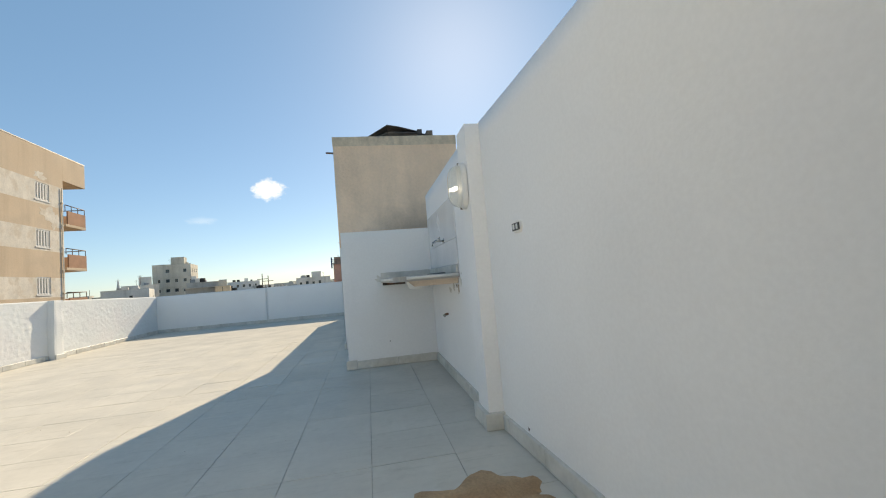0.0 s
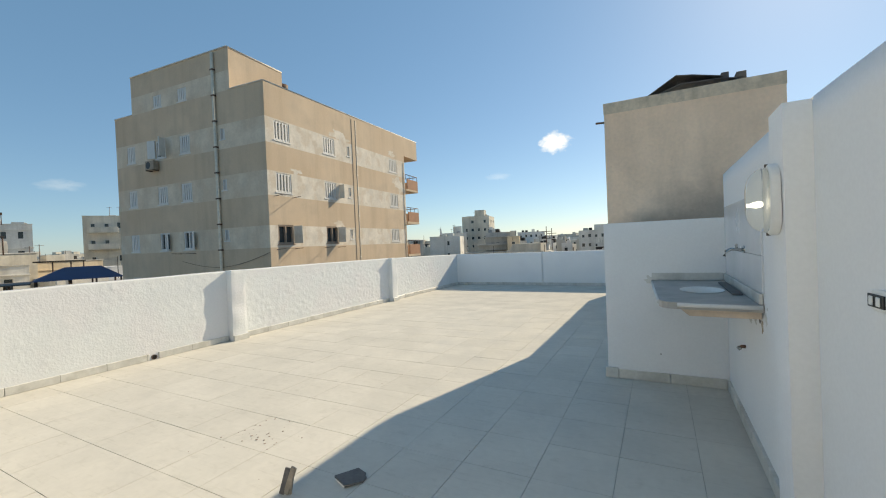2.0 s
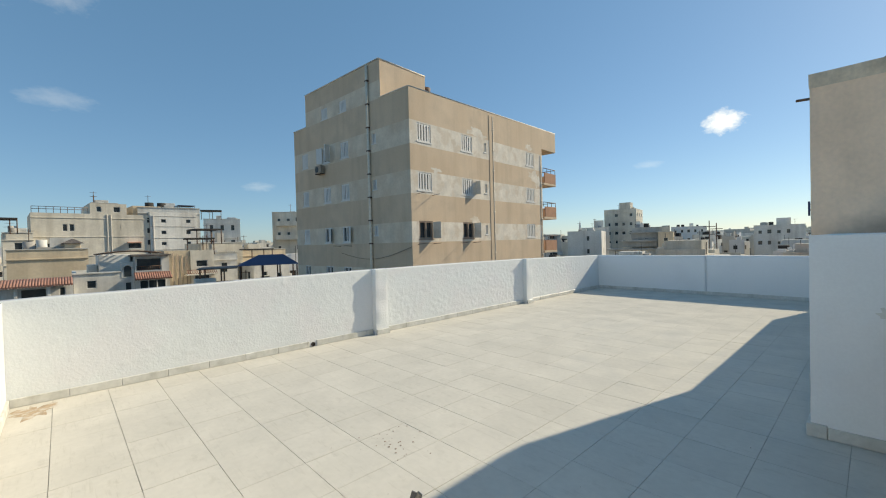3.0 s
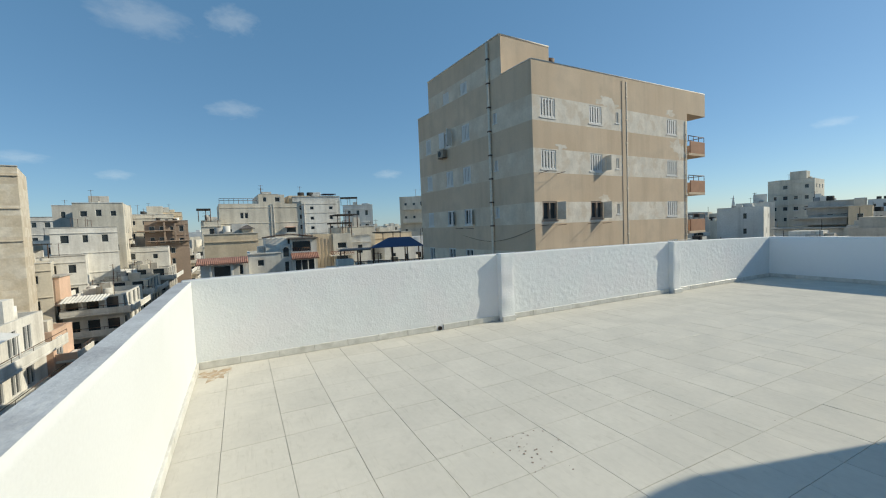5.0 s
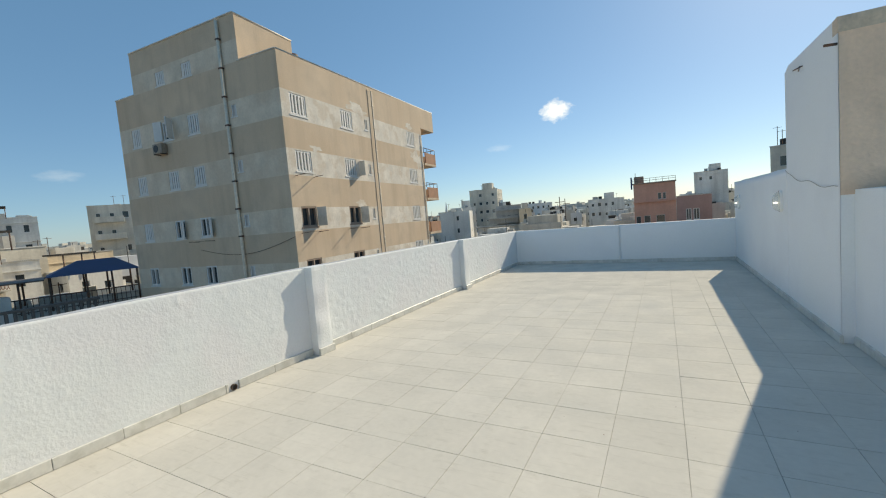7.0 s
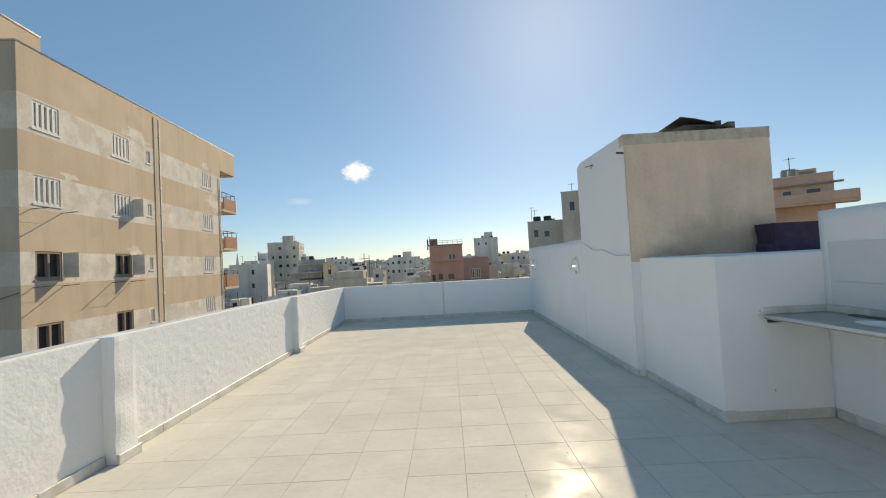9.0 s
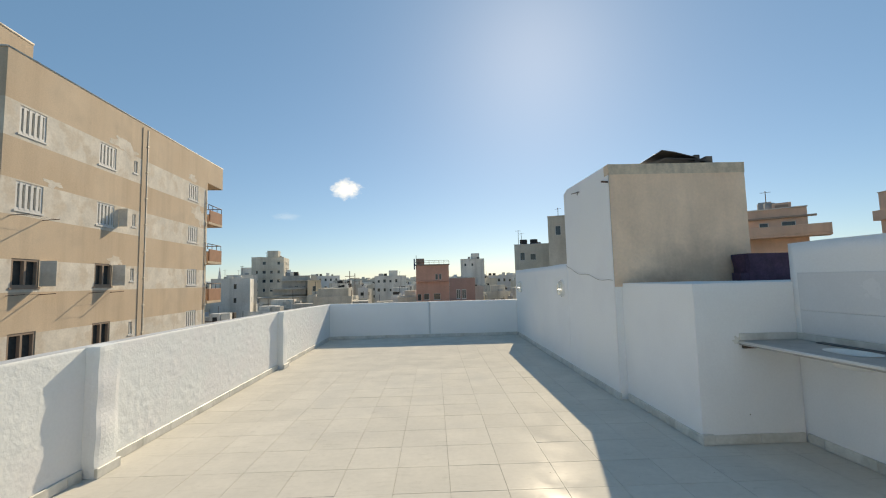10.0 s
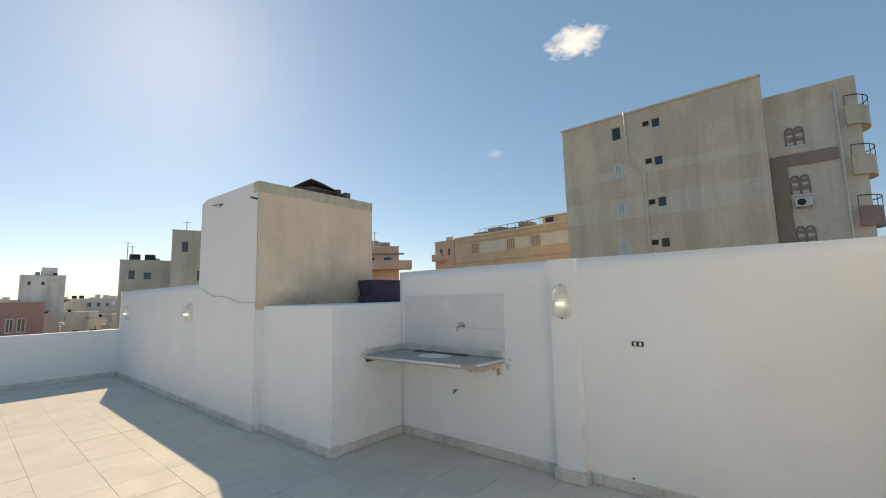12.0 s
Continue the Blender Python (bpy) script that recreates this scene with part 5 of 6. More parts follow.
city("house", "white block with few windows", (-70.73, -23.7), (-72.68, -16.4), 3.7, "white", 8, 3, keep=0.5)
city(FLAT, "pale block of flats at the end of the street", (-122.2, -23.8), (-123.8, -13.2), 8.0, "pale", 12, 4, extras="ht", category=APT)
city(FLAT, "white stepped block of flats", (-110, -40), (-112, -29), 7.2, "white", 12, 5, extras="h", category=APT)

# houses along the far side of the street, with deep balconies
def street_house(label, east, west, top, paint, storey=2.9, awning=True, front=-9.0):
    w = east - west
    doors, z, slabs = [], top - 2.75, []
    while z > GROUND + 1:
        for i in range(int(w / 2.6)):
            doors.append((0.7 + i * 2.5, 0.7 + i * 2.5 + 1.5, round(z, 2), round(z + 2.1, 2)))
        slabs.append(z)
        z -= storey
    side = grid_holes(8, top, -9, 3, storey, 1.2, 1.4, 0.8, CITY_SEED, 0.6)
    ob = building("house", label, pose(east, front, 0, 0, 0, 180), w, 8.0, GROUND, top, [PAINT[paint]], {"S": doors, "W": side}, category="house", rim=0.5)
    for i, z in enumerate(slabs):
        a, b = (0.2, w - 0.3) if i % 2 == 0 else (0.8, w - 1.2)
        bal = part("balcony", soft_box(a, -1.7, z - 0.28, b, -0.004, z - 0.03, 0.05, 2), PAINT["white"], ob)
        part("balcony_front", soft_box(a, -1.7, z - 0.028, b, -1.58, z + 0.62, 0.03, 1), PAINT[paint if i % 2 else "white"], bal)
        part("balcony_side", soft_box(a, -1.576, z - 0.028, a + 0.1, -0.005, z + 0.62, 0.02, 1), PAINT[paint], bal)
        bm = bmesh.new()
        tube(bm, [(a + 0.05, -1.64, z + 0.95), (b - 0.05, -1.64, z + 0.95)], 0.03, 6)
        for k in range(6):
            x = a + 0.05 + (b - a - 0.1) * k / 5
            tube(bm, [(x, -1.64, z + 0.6), (x, -1.64, z + 0.95)], 0.02, 5)
        part("rail", bm, IRON, bal)
    for z in slabs[:3]:
        bal = part("balcony", soft_box(-1.15, 0.8, z - 0.22, -0.004, 5.2, z - 0.03, 0.03, 1), PAINT["white"], ob)
        part("balcony_front", soft_box(-1.15, 0.8, z - 0.028, -1.05, 5.2, z + 0.55, 0.02, 1), PAINT["white"], bal)
        part("balcony_side", soft_box(-1.045, 0.8, z - 0.028, -0.005, 0.9, z + 0.55, 0.02, 1), PAINT[paint], bal)
        bm = bmesh.new()
        tube(bm, [(-1.1, 0.85, z + 0.9), (-1.1, 5.15, z + 0.9)], 0.03, 6)
        for k in range(5):
            tube(bm, [(-1.1, 0.85 + k * 1.07, z + 0.54), (-1.1, 0.85 + k * 1.07, z + 0.9)], 0.02, 5)
        part("rail", bm, IRON, bal)
    clutter(ob, w, 8.0, top + 0.3, paint)
    clutter(ob, w, 8.0, top + 0.3, "white")
    if awning:
        bm = bmesh.new()
        n1 = int(w * 0.48 / 0.18)
        pts = [(0.4 + i * 0.18, 0.05 * (i % 2)) for i in range(n1)]
        rows2 = [[bm.verts.new((x, y, zz + h)) for x, h in pts] for y, zz in ((-1.75, top - 0.45), (-0.02, top - 0.05), (-0.02, top - 0.09), (-1.75, top - 0.49))]
        for p, q in zip(rows2, rows2[1:] + rows2[:1]):
            for i in range(n1 - 1):
                bm.faces.new((p[i], p[i + 1], q[i + 1], q[i]))
        part("awning", bm, FRAME, ob, "corrugated white awning sheet")
        for x in (0.6, w * 0.28, w * 0.47):
            bm = bmesh.new()
            tube(bm, [(x, -1.64, slabs[0]), (x, -1.64, top - 0.45)], 0.06, 8)
            part("awning_post", bm, FRAME, ob)
    return ob


def east_house(label, x, y0, y1, top, paint, depth=11.0, storey=2.55, slabs_from=1.9, awning=0.0, cabin=False, bays=3):
    """A street house that turns its narrow balconied front to the east and a longer one to the street."""
    w, first = y1 - y0, top - slabs_from
    fronts, sides, levels, z = [], [], [], first
    while z > GROUND + 0.6:
        for i in range(bays):
            a = w * (i + 0.14) / bays
            fronts.append((round(a, 2), round(a + w / bays * 0.66, 2), round(z + 0.05, 2), round(z + 1.75, 2)))
        for i in range(int(depth / 2.4)):
            sides.append((round(0.5 + i * 2.4, 2), round(1.9 + i * 2.4, 2), round(z + 0.05, 2), round(z + 1.75, 2)))
        levels.append(z)
        z -= storey
    ob = building("house", label, pose(x, y0, 0, 0, 0, 90), w, depth, GROUND, top, [PAINT[paint]], {"S": fronts, "E": sides}, style="far", category="house", rim=0.55, depth=0.5)
    for i, z in enumerate(levels):
        out = 1.25 if i % 2 == 0 else 0.95
        bal = part("balcony", soft_box(0.1, -out, z - 0.2, w + out * 0.8, -0.004, z + 0.02, 0.06, 2), PAINT["white"], ob)
        part("balcony_front", soft_box(0.1, -out, z + 0.022, w + out * 0.8, -out + 0.12, z + 0.62, 0.03, 1), PAINT["white" if i % 2 == 0 else paint], bal)
        part("balcony_end", soft_box(w + out * 0.8 - 0.12, -out + 0.124, z + 0.022, w + out * 0.8, -0.02, z + 0.62, 0.03, 1), PAINT[paint], bal)
        side = part("balcony", soft_box(w + 0.004, 0.0, z - 0.2, w + out, depth - 0.6, z + 0.02, 0.05, 1), PAINT["white"], ob)
        part("balcony_front", soft_box(w + out - 0.12, 0.0, z + 0.022, w + out, depth - 0.6, z + 0.6, 0.03, 1), PAINT["white"], side)
        bm = bmesh.new()
        tube(bm, [(0.15, -out + 0.05, z + 0.92), (w + out * 0.75, -out + 0.05, z + 0.92)], 0.035, 6)
        for k in range(6):
            tube(bm, [(0.15 + (w + out * 0.7) * k / 5, -out + 0.05, z + 0.6), (0.15 + (w + out * 0.7) * k / 5, -out + 0.05, z + 0.92)], 0.025, 5)
        part("rail", bm, IRON, bal)
    if awning:
        bm = bmesh.new()
        pts = [(i * 0.16, 0.07 * (i % 2)) for i in range(int(awning / 0.16) + 1)]
        rows2 = [[bm.verts.new((a + 0.2, y, top + q + h)) for a, h in pts] for y, q in ((-1.7, -0.35), (0.6, 0.12), (0.6, 0.07), (-1.7, -0.40))]
        for p, q in zip(rows2, rows2[1:] + rows2[:1]):
            for i in range(len(pts) - 1):
                bm.faces.new((p[i], p[i + 1], q[i + 1], q[i]))
        part("awning", bm, PAINT["white"], ob, "corrugated white awning sheet")
        for a in (0.3, awning * 0.5, awning):
            bm = bmesh.new()
            tube(bm, [(a, -1.1, first), (a, -1.1, top - 0.25)], 0.06, 8)
            part("awning_post", bm, FRAME, ob)
    if cabin:
        part("roof_cabin", soft_box(-2.3, 0.3, top - 0.8, -0.1, 3.6, top + 2.5, 0.03, 1), PAINT["peach"], ob, "pale stair cabin on the roof")
        part("cabin_front", soft_box(-1.95, 0.262, top - 0.5, -0.5, 0.297, top + 2.15, 0.005, 1), PAINT["brown"], ob, "dark brown cabin opening")
        part("cabin_slab", soft_box(-2.5, 0.1, top + 2.502, 0.05, 3.8, top + 2.68, 0.02, 1), CONCRETE, ob)
    for k in range(3):
        clutter(ob, w, depth, top + 0.25, paint)
    return ob


street_house("white house with a corrugated awning and deep balconies", -25.0, -42.0, -4.3, "white", front=-15.5)
street_house("pale house with shaded balconies beside the white one", -42.6, -47.5, -6.4, "peach", awning=False, front=-15.2)
east_house("white house with a corrugated roof awning and stair cabin", -55.0, -18.2, -12.6, -4.85, "white", awning=4.2, cabin=True)
east_house("pale house with stacked white balconies", -68.5, -19.0, -12.4, -4.4, "pale", storey=2.7)
east_house("grey house with dark balcony recesses", -82.0, -19.5, -11.6, -3.6, "grey", storey=2.7, awning=3.0)
east_house("cream house with stacked balconies on the street", -96.0, -18.5, -10.4, -3.9, "cream", storey=2.8, bays=4)
east_house("white house with stacked balconies on the street", -112.0, -18.0, -9.6, -2.6, "white", storey=2.8, bays=4)
east_house("pale house far down the street with balconies", -130.0, -18.0, -9.0, -2.4, "pale", storey=2.8, bays=4)
east_house("white narrow house set back from the street", -60.5, -26.5, -20.5, -3.3, "white", storey=2.7)
east_house("pale house with a shaded roof behind the row", -74.0, -27.0, -20.2, -2.2, "pale", storey=2.7, awning=3.4)
city("house", "pale town house behind the street row", (-52.0, -25.5), (-54.0, -18.5), -0.6, "pale", 9, 3, extras="ht", bottom=-6)
city("house", "white town house behind the street row", (-62.0, -24.5), (-63.5, -18.0), -0.2, "white", 9, 3, extras="p", bottom=-6)
city("house", "grey town house behind the street row", (-40.0, -28.5), (-42.0, -19.0), -1.6, "grey", 9, 3, extras="ht", bottom=-6)
city("house", "white town house with a shaded roof", (-88.0, -23.5), (-89.0, -12.2), 0.1, "white", 9, 3, extras="p", bottom=-6)

for i, (x, y, w, top, paint) in enumerate(((-36, -33, 8.0, -0.8, "white"), (-58, -30, 6.5, 0.9, "cream"), (-70, -33, 7.0, 1.4, "pale"),
                                          (-85, -34, 8.0, 2.0, "white"), (-52, -40, 9.0, 1.6, "pale"), (-50, 12.6, 5.0, 2.2, "pale"), (-52, 18.0, 6.0, 1.2, "cream"), (-46, 17.5, 4.5, -0.4, "white"))):
    city("house", ("small pale flat-roofed house in the town", "small flat-roofed house with a cluttered roof")[i % 2], (x, y), (x - 0.06 * w, y + w), top, paint, 6, 2, extras="hp"[i % 2] if i % 3 else "", bottom=-6, keep=0.8)

# house with the clay-tiled porch, and the blue pavilion
porch = building("house", "white villa with a clay-tiled porch roof", pose(-35.1, -2.75, 0, 0, 0, 90), 3.77, 6.0, GROUND, -0.92, [PAINT["white"]],
                 {"S": [(1.0, 2.35, -2.05, -1.0), (3.0, 3.35, -1.9, -1.0), (0.8, 2.2, -4.8, -3.5)]}, style="far", category="house", depth=0.25)
for x in (0.8, 2.45):
    part("porch_column", soft_box(x - 0.09, -0.65, -2.2, x + 0.09, -0.45, -0.72, 0.02, 1), PAINT["white"], porch)
bm = bmesh.new()
for i in range(26):
    x = -0.2 + i * 0.155
    tube(bm, [(x, -0.9, -0.80), (x, 0.8, -0.36)], 0.08, 8)
part("clay_tile_roof", bm, CLAY, porch, "weathered red clay tiles")
pav = thing("roof_pavilion", "roof pavilion with a blue hipped sheet roof on dark posts", "pavilion", pose(-28.6, 9.2, -1.9, 0, 0, 72))
bm = bmesh.new()
b0 = [bm.verts.new(p) for p in ((1.35, -0.4, 2.0), (5.9, -0.4, 2.0), (5.9, 4.0, 2.0), (1.35, 4.0, 2.0))]
b1 = [bm.verts.new(p) for p in ((2.9, 1.5, 2.8), (4.8, 1.5, 2.8), (4.8, 2.1, 2.8), (2.9, 2.1, 2.8))]
bm.faces.new(b0[::-1]), bm.faces.new(b1)
for i in range(4):
    bm.faces.new((b0[i], b0[(i + 1) % 4], b1[(i + 1) % 4], b1[i]))
part("roof", bm, BLUE, pav, "blue sheet roof")
part("lean_to_roof", soft_box(-1.4, -0.5, 1.85, 1.30, 3.6, 1.93, 0.02, 1), DARKSHEET, pav, "dark sheet lean-to roof")
for x in (-1.2, 0.2, 1.5, 3.15, 4.4, 5.7):
    for y in (-0.2, 3.4):
        bm = bmesh.new()
        tube(bm, [(x, y, 0), (x, y, 2.0 if x > 1 else 1.86)], 0.06, 6)
        part("post", bm, IRON, pav)
for y in (-0.2,):
    bm = bmesh.new()
    tube(bm, [(-1.2, y, 0.9), (5.7, y, 0.9)], 0.04, 6)
    tube(bm, [(-1.2, y, 0.12), (5.7, y, 0.12)], 0.03, 6)
    for i in range(30):
        tube(bm, [(-1.2 + i * 6.9 / 29, y, 0), (-1.2 + i * 6.9 / 29, y, 0.9)], 0.02, 5)
    part("railing", bm, IRON, pav)
city("house", "white house carrying the blue pavilion", (-29.2, 8.2), (-26.6, 16.2), -1.5, "white", 7, 4, bottom=-6)
bal = thing("balustrade", "long dark grey concrete balustrade along a roof edge", "balustrade", pose(-24.5, 1.2, -2.05, 0, 0, 84))
part("top_rail", soft_box(0, -0.1, 0.85, 10, 0.1, 1.0, 0.02, 1), BALUSTER, bal)
part("foot_rail", soft_box(0, -0.1, 0, 10, 0.1, 0.12, 0.02, 1), BALUSTER, bal)
post = mesh_of(soft_box(-0.07, -0.07, 0.12, 0.07, 0.07, 0.85, 0.04, 2), "baluster", BALUSTER)
for i in range(32):
    part("baluster", post, BALUSTER, bal, at=Matrix.Translation((0.2 + i * 0.31, 0, 0)))
city("house", "pale house with a balustraded roof", (-24.8, 1.0), (-24.2, 11.2), -2.06, "pale", 7, 3, bottom=-6)

# skyline past the end of the terrace, its paints kept paler for distance haze
city(FLAT, "grey tower block with small windows and a roof hut", (-45.5, 110.3), (-37.9, 113.3), 9.1, "pale", 8, 4, turn=-12, storey=2.4, extras="h", ww=0.9, wh=0.9, category=APT)
city("house", "white house with a roof hut", (-46.3, 98.9), (-40.2, 101.7), 4.2, "white", 8, 3, extras="h", keep=0.5)
city("house", "long white house with few windows", (-44.4, 88.6), (-37.6, 92.0), 3.2, "white", 8, 4, keep=0.4, turn=-8)
layered = city("house", "unfinished grey house with a roof tank", (-28.0, 85.1), (-22.9, 86.8), 3.4, "grey", 8, 3, extras="t")
for z, x0, x1, y in ((2.6, -0.6, 5.9, -1.0), (0.9, -2.2, 5.0, -2.2), (-0.7, -4.5, 6.4, -3.0)):
    part("floor_slab", soft_box(x0, y, z - 0.25, x1, 0.03, z, 0.03, 1), PAINT["grey"], layered)
    part("recessed_wall", soft_box(x0 + 0.4, y + 0.9, z - 1.3, x1 - 0.4, -0.004, z - 0.252, 0.03, 1), PAINT["white" if z < 0 else "grey"], layered)
city("house", "narrow cream house on the skyline", (-21.9, 81.9), (-19.5, 82.6), 2.4, "cream", 6, 2, ww=0.7)
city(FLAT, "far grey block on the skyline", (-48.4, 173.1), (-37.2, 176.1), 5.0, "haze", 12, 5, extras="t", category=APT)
city(FLAT, "far white stepped block with roof tanks", (-17.0, 139.2), (-6.4, 140.3), 3.8, "white", 10, 5, extras="ht", category=APT)
orange = building("house", "orange rendered house with a railed roof", pose(-0.4, 80.6, 0), 6.45, 9.0, GROUND, 4.9, [PAINT["orange"]],
                  {"S": [(3.75, 4.3, 1.95, 3.05), (4.5, 5.0, 1.95, 3.05), (0.25, 1.0, -2.1, -0.8), (1.5, 2.5, -1.95, -0.75), (3.4, 4.7, -1.95, -0.75)],
                   "W": [(2.0, 3.0, 1.8, 3.0), (5.5, 6.5, 1.8, 3.0)]}, style="far", category="house", depth=0.3)
bm = bmesh.new()
for x0, x1 in (((-0.3, -0.3), (6.5, -0.3)), ((-0.3, -0.3), (-0.3, 6.0))):
    for z in (5.35, 5.7):
        tube(bm, [(*x0, z), (*x1, z)], 0.03, 5)
for i in range(8):
    tube(bm, [(-0.3 + i * 0.97, -0.3, 4.9), (-0.3 + i * 0.97, -0.3, 5.7)], 0.03, 5)
part("roof_rail", bm, IRON, orange)
part("corner_post", soft_box(-0.4, -0.4, 4.0, -0.15, -0.15, 6.1, 0.02, 1), BLUE, orange, "dark blue corner post")
part("cornice", soft_box(-0.2, -0.25, 4.75, 6.6, 0.03, 4.98, 0.03, 1), PAINT["brown"], orange)
part("floor_band", soft_box(-0.1, -0.5, 1.55, 6.5, 0.03, 1.75, 0.03, 1), PAINT["orange"], orange)
part("stair_hut", soft_box(0.1, 1.0, 4.1, 1.6, 3.0, 6.2, 0.03, 1), PAINT["brown"], orange)
annex = building("house", "dull red annex with white-framed windows", pose(6.1, 80.6, 0, 0, 0, -3.4), 5.0, 9.0, GROUND, 2.1, [PAINT["red"]],
                 {"S": [(1.35, 2.1, -1.9, -0.05), (2.4, 3.25, -1.9, -0.05)]}, style="plain", category="house", depth=0.25)
part("terrace_wall", soft_box(-6.3, -2.2, -4.0, 5.2, -2.0, -2.3, 0.03, 1), PAINT["red"], annex)
part("coping", soft_box(-0.06, -0.1, 2.102, 5.06, 0.24, 2.22, 0.02, 1), PAINT["pale"], annex)
city(FLAT, "white tower block on the skyline", (11.7, 130.4), (19.2, 129.7), 8.4, "white", 10, 3, storey=2.5, extras="h", keep=0.7, category=APT)
city(FLAT, "far grey block on the skyline", (21.5, 149.5), (32.0, 147.9), 3.2, "haze", 10, 5, extras="t", category=APT)
city(FLAT, "grey block with a colonnaded top storey", (14.9, 59.5), (21.5, 58.0), 6.6, "pale", 10, 4, extras="t", category=APT)
city(FLAT, "tall grey block half hidden by the stair head", (16.9, 48.8), (22.0, 47.2), 9.0, "pale", 10, 4, keep=0.4, category=APT)
peach = city(FLAT, "peach house with stepped terraces", (31.0, 36.0), (34.2, 33.4), 7.1, "peach", 6, 2, extras="", category=APT)
part("terrace", soft_box(-0.6, -1.5, 4.55, 5.4, -0.004, 4.75, 0.03, 1), PAINT["peach"], peach)
part("terrace_front", soft_box(-0.6, -1.5, 4.752, 5.4, -1.36, 5.5, 0.03, 1), PAINT["peach"], peach)
part("cornice", soft_box(-0.15, -0.22, 6.25, 4.7, -0.004, 6.42, 0.02, 1), PAINT["brown"], peach)
part("stair_hut", soft_box(1.9, 0.6, 6.3, 3.2, 2.0, 7.7, 0.03, 1), PAINT["peach"], peach)
part("hut_opening", soft_box(2.1, 0.55, 7.0, 3.0, 0.597, 7.5, 0.004, 1), PAINT["brown"], peach)
city(FLAT, "peach end block with small balconies", (50.9, 42.6), (50.55, 38.45), 9.9, "peach", 10, 3, keep=0.9, extras="b", ww=0.8, category=APT)
long_peach = city(FLAT, "long yellow block of flats with pale panels", (50.5, 38.3), (48.8, 19.7), 10.05, "peach", 12, 7, keep=0.0, category=APT)
for slot in long_peach.children:
    if slot.name.startswith("wall"):
        slot.data.materials[0] = YELLOW
for x0, x1 in ((4.9, 9.3), (10.85, 13.2), (14.7, 18.4)):
    part("facade_panel", soft_box(x0, -0.06, 7.45, x1, 0.05, 8.95, 0.015, 1), PANEL, long_peach, "pale rendered panel")
for x0 in (3.35, 9.6, 13.4):
    for i in range(4):
        part("slot", soft_box(x0 + i * 0.31, -0.035, 7.55, x0 + i * 0.31 + 0.13, 0.05, 8.85, 0.008, 1), PAINT["brown"], long_peach, "narrow dark brown slot")
part("cornice", soft_box(-0.05, -0.14, 9.82, 18.65, 0.03, 10.052, 0.02, 1), YELLOW, long_peach)
part("roof_hut", soft_box(14.8, 0.3, 9.2, 18.5, 3.4, 11.0, 0.03, 1), YELLOW, long_peach)
part("hut_slab", soft_box(14.5, 0.1, 11.002, 18.6, 3.6, 11.14, 0.02, 1), PANEL, long_peach)
part("hut_opening", soft_box(15.3, 0.262, 10.3, 16.4, 0.297, 10.9, 0.005, 1), OPENING, long_peach, "dark opening")
for x0, x1, h in ((3.2, 5.4, 0.5), (5.8, 8.2, 0.8), (8.4, 10.6, 0.45), (11.0, 12.6, 0.9)):
    part("roof_shed", soft_box(x0, 0.6, 9.2, x1, 2.6, 10.05 + h, 0.03, 1), PAINT["brown"], long_peach)
bm = bmesh.new()
tube(bm, [(4.6, 0.15, 10.85), (14.6, 0.15, 10.95)], 0.035, 6)
part("roof_rail", bm, IRON, long_peach)
for i in range(9):
    bm = bmesh.new()
    tube(bm, [(4.6 + i * 1.25, 0.15, 10.0), (4.6 + i * 1.25, 0.15, 10.85 + i * 0.0125)], 0.03, 5)
    part("rail_post", bm, IRON, long_peach)

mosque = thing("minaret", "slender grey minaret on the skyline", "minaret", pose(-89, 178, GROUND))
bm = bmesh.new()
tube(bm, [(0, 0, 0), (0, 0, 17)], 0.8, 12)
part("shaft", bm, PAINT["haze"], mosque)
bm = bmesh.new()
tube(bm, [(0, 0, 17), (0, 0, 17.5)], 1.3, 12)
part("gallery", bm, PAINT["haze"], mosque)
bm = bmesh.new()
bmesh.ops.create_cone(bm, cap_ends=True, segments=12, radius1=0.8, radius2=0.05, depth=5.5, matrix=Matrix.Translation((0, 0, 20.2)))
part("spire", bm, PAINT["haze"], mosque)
for i, (x, y, h) in enumerate(((-13.2, 80, 4.0), (-12.4, 81, 3.6), (-1.9, 118, 9.2))):
    mast = thing("mast", "thin dark antenna mast on the skyline", "mast", pose(x, y, GROUND))
    bm = bmesh.new()
    tube(bm, [(0, 0, 0), (0, 0, h - GROUND)], 0.075, 6)
    part("pole", bm, IRON, mast)
    if i < 2:
        bm = bmesh.new()
        tube(bm, [(-0.9, 0, h - GROUND - 1.0), (0.9, 0, h - GROUND - 1.0)], 0.06, 5)
        part("arm", bm, IRON, mast)

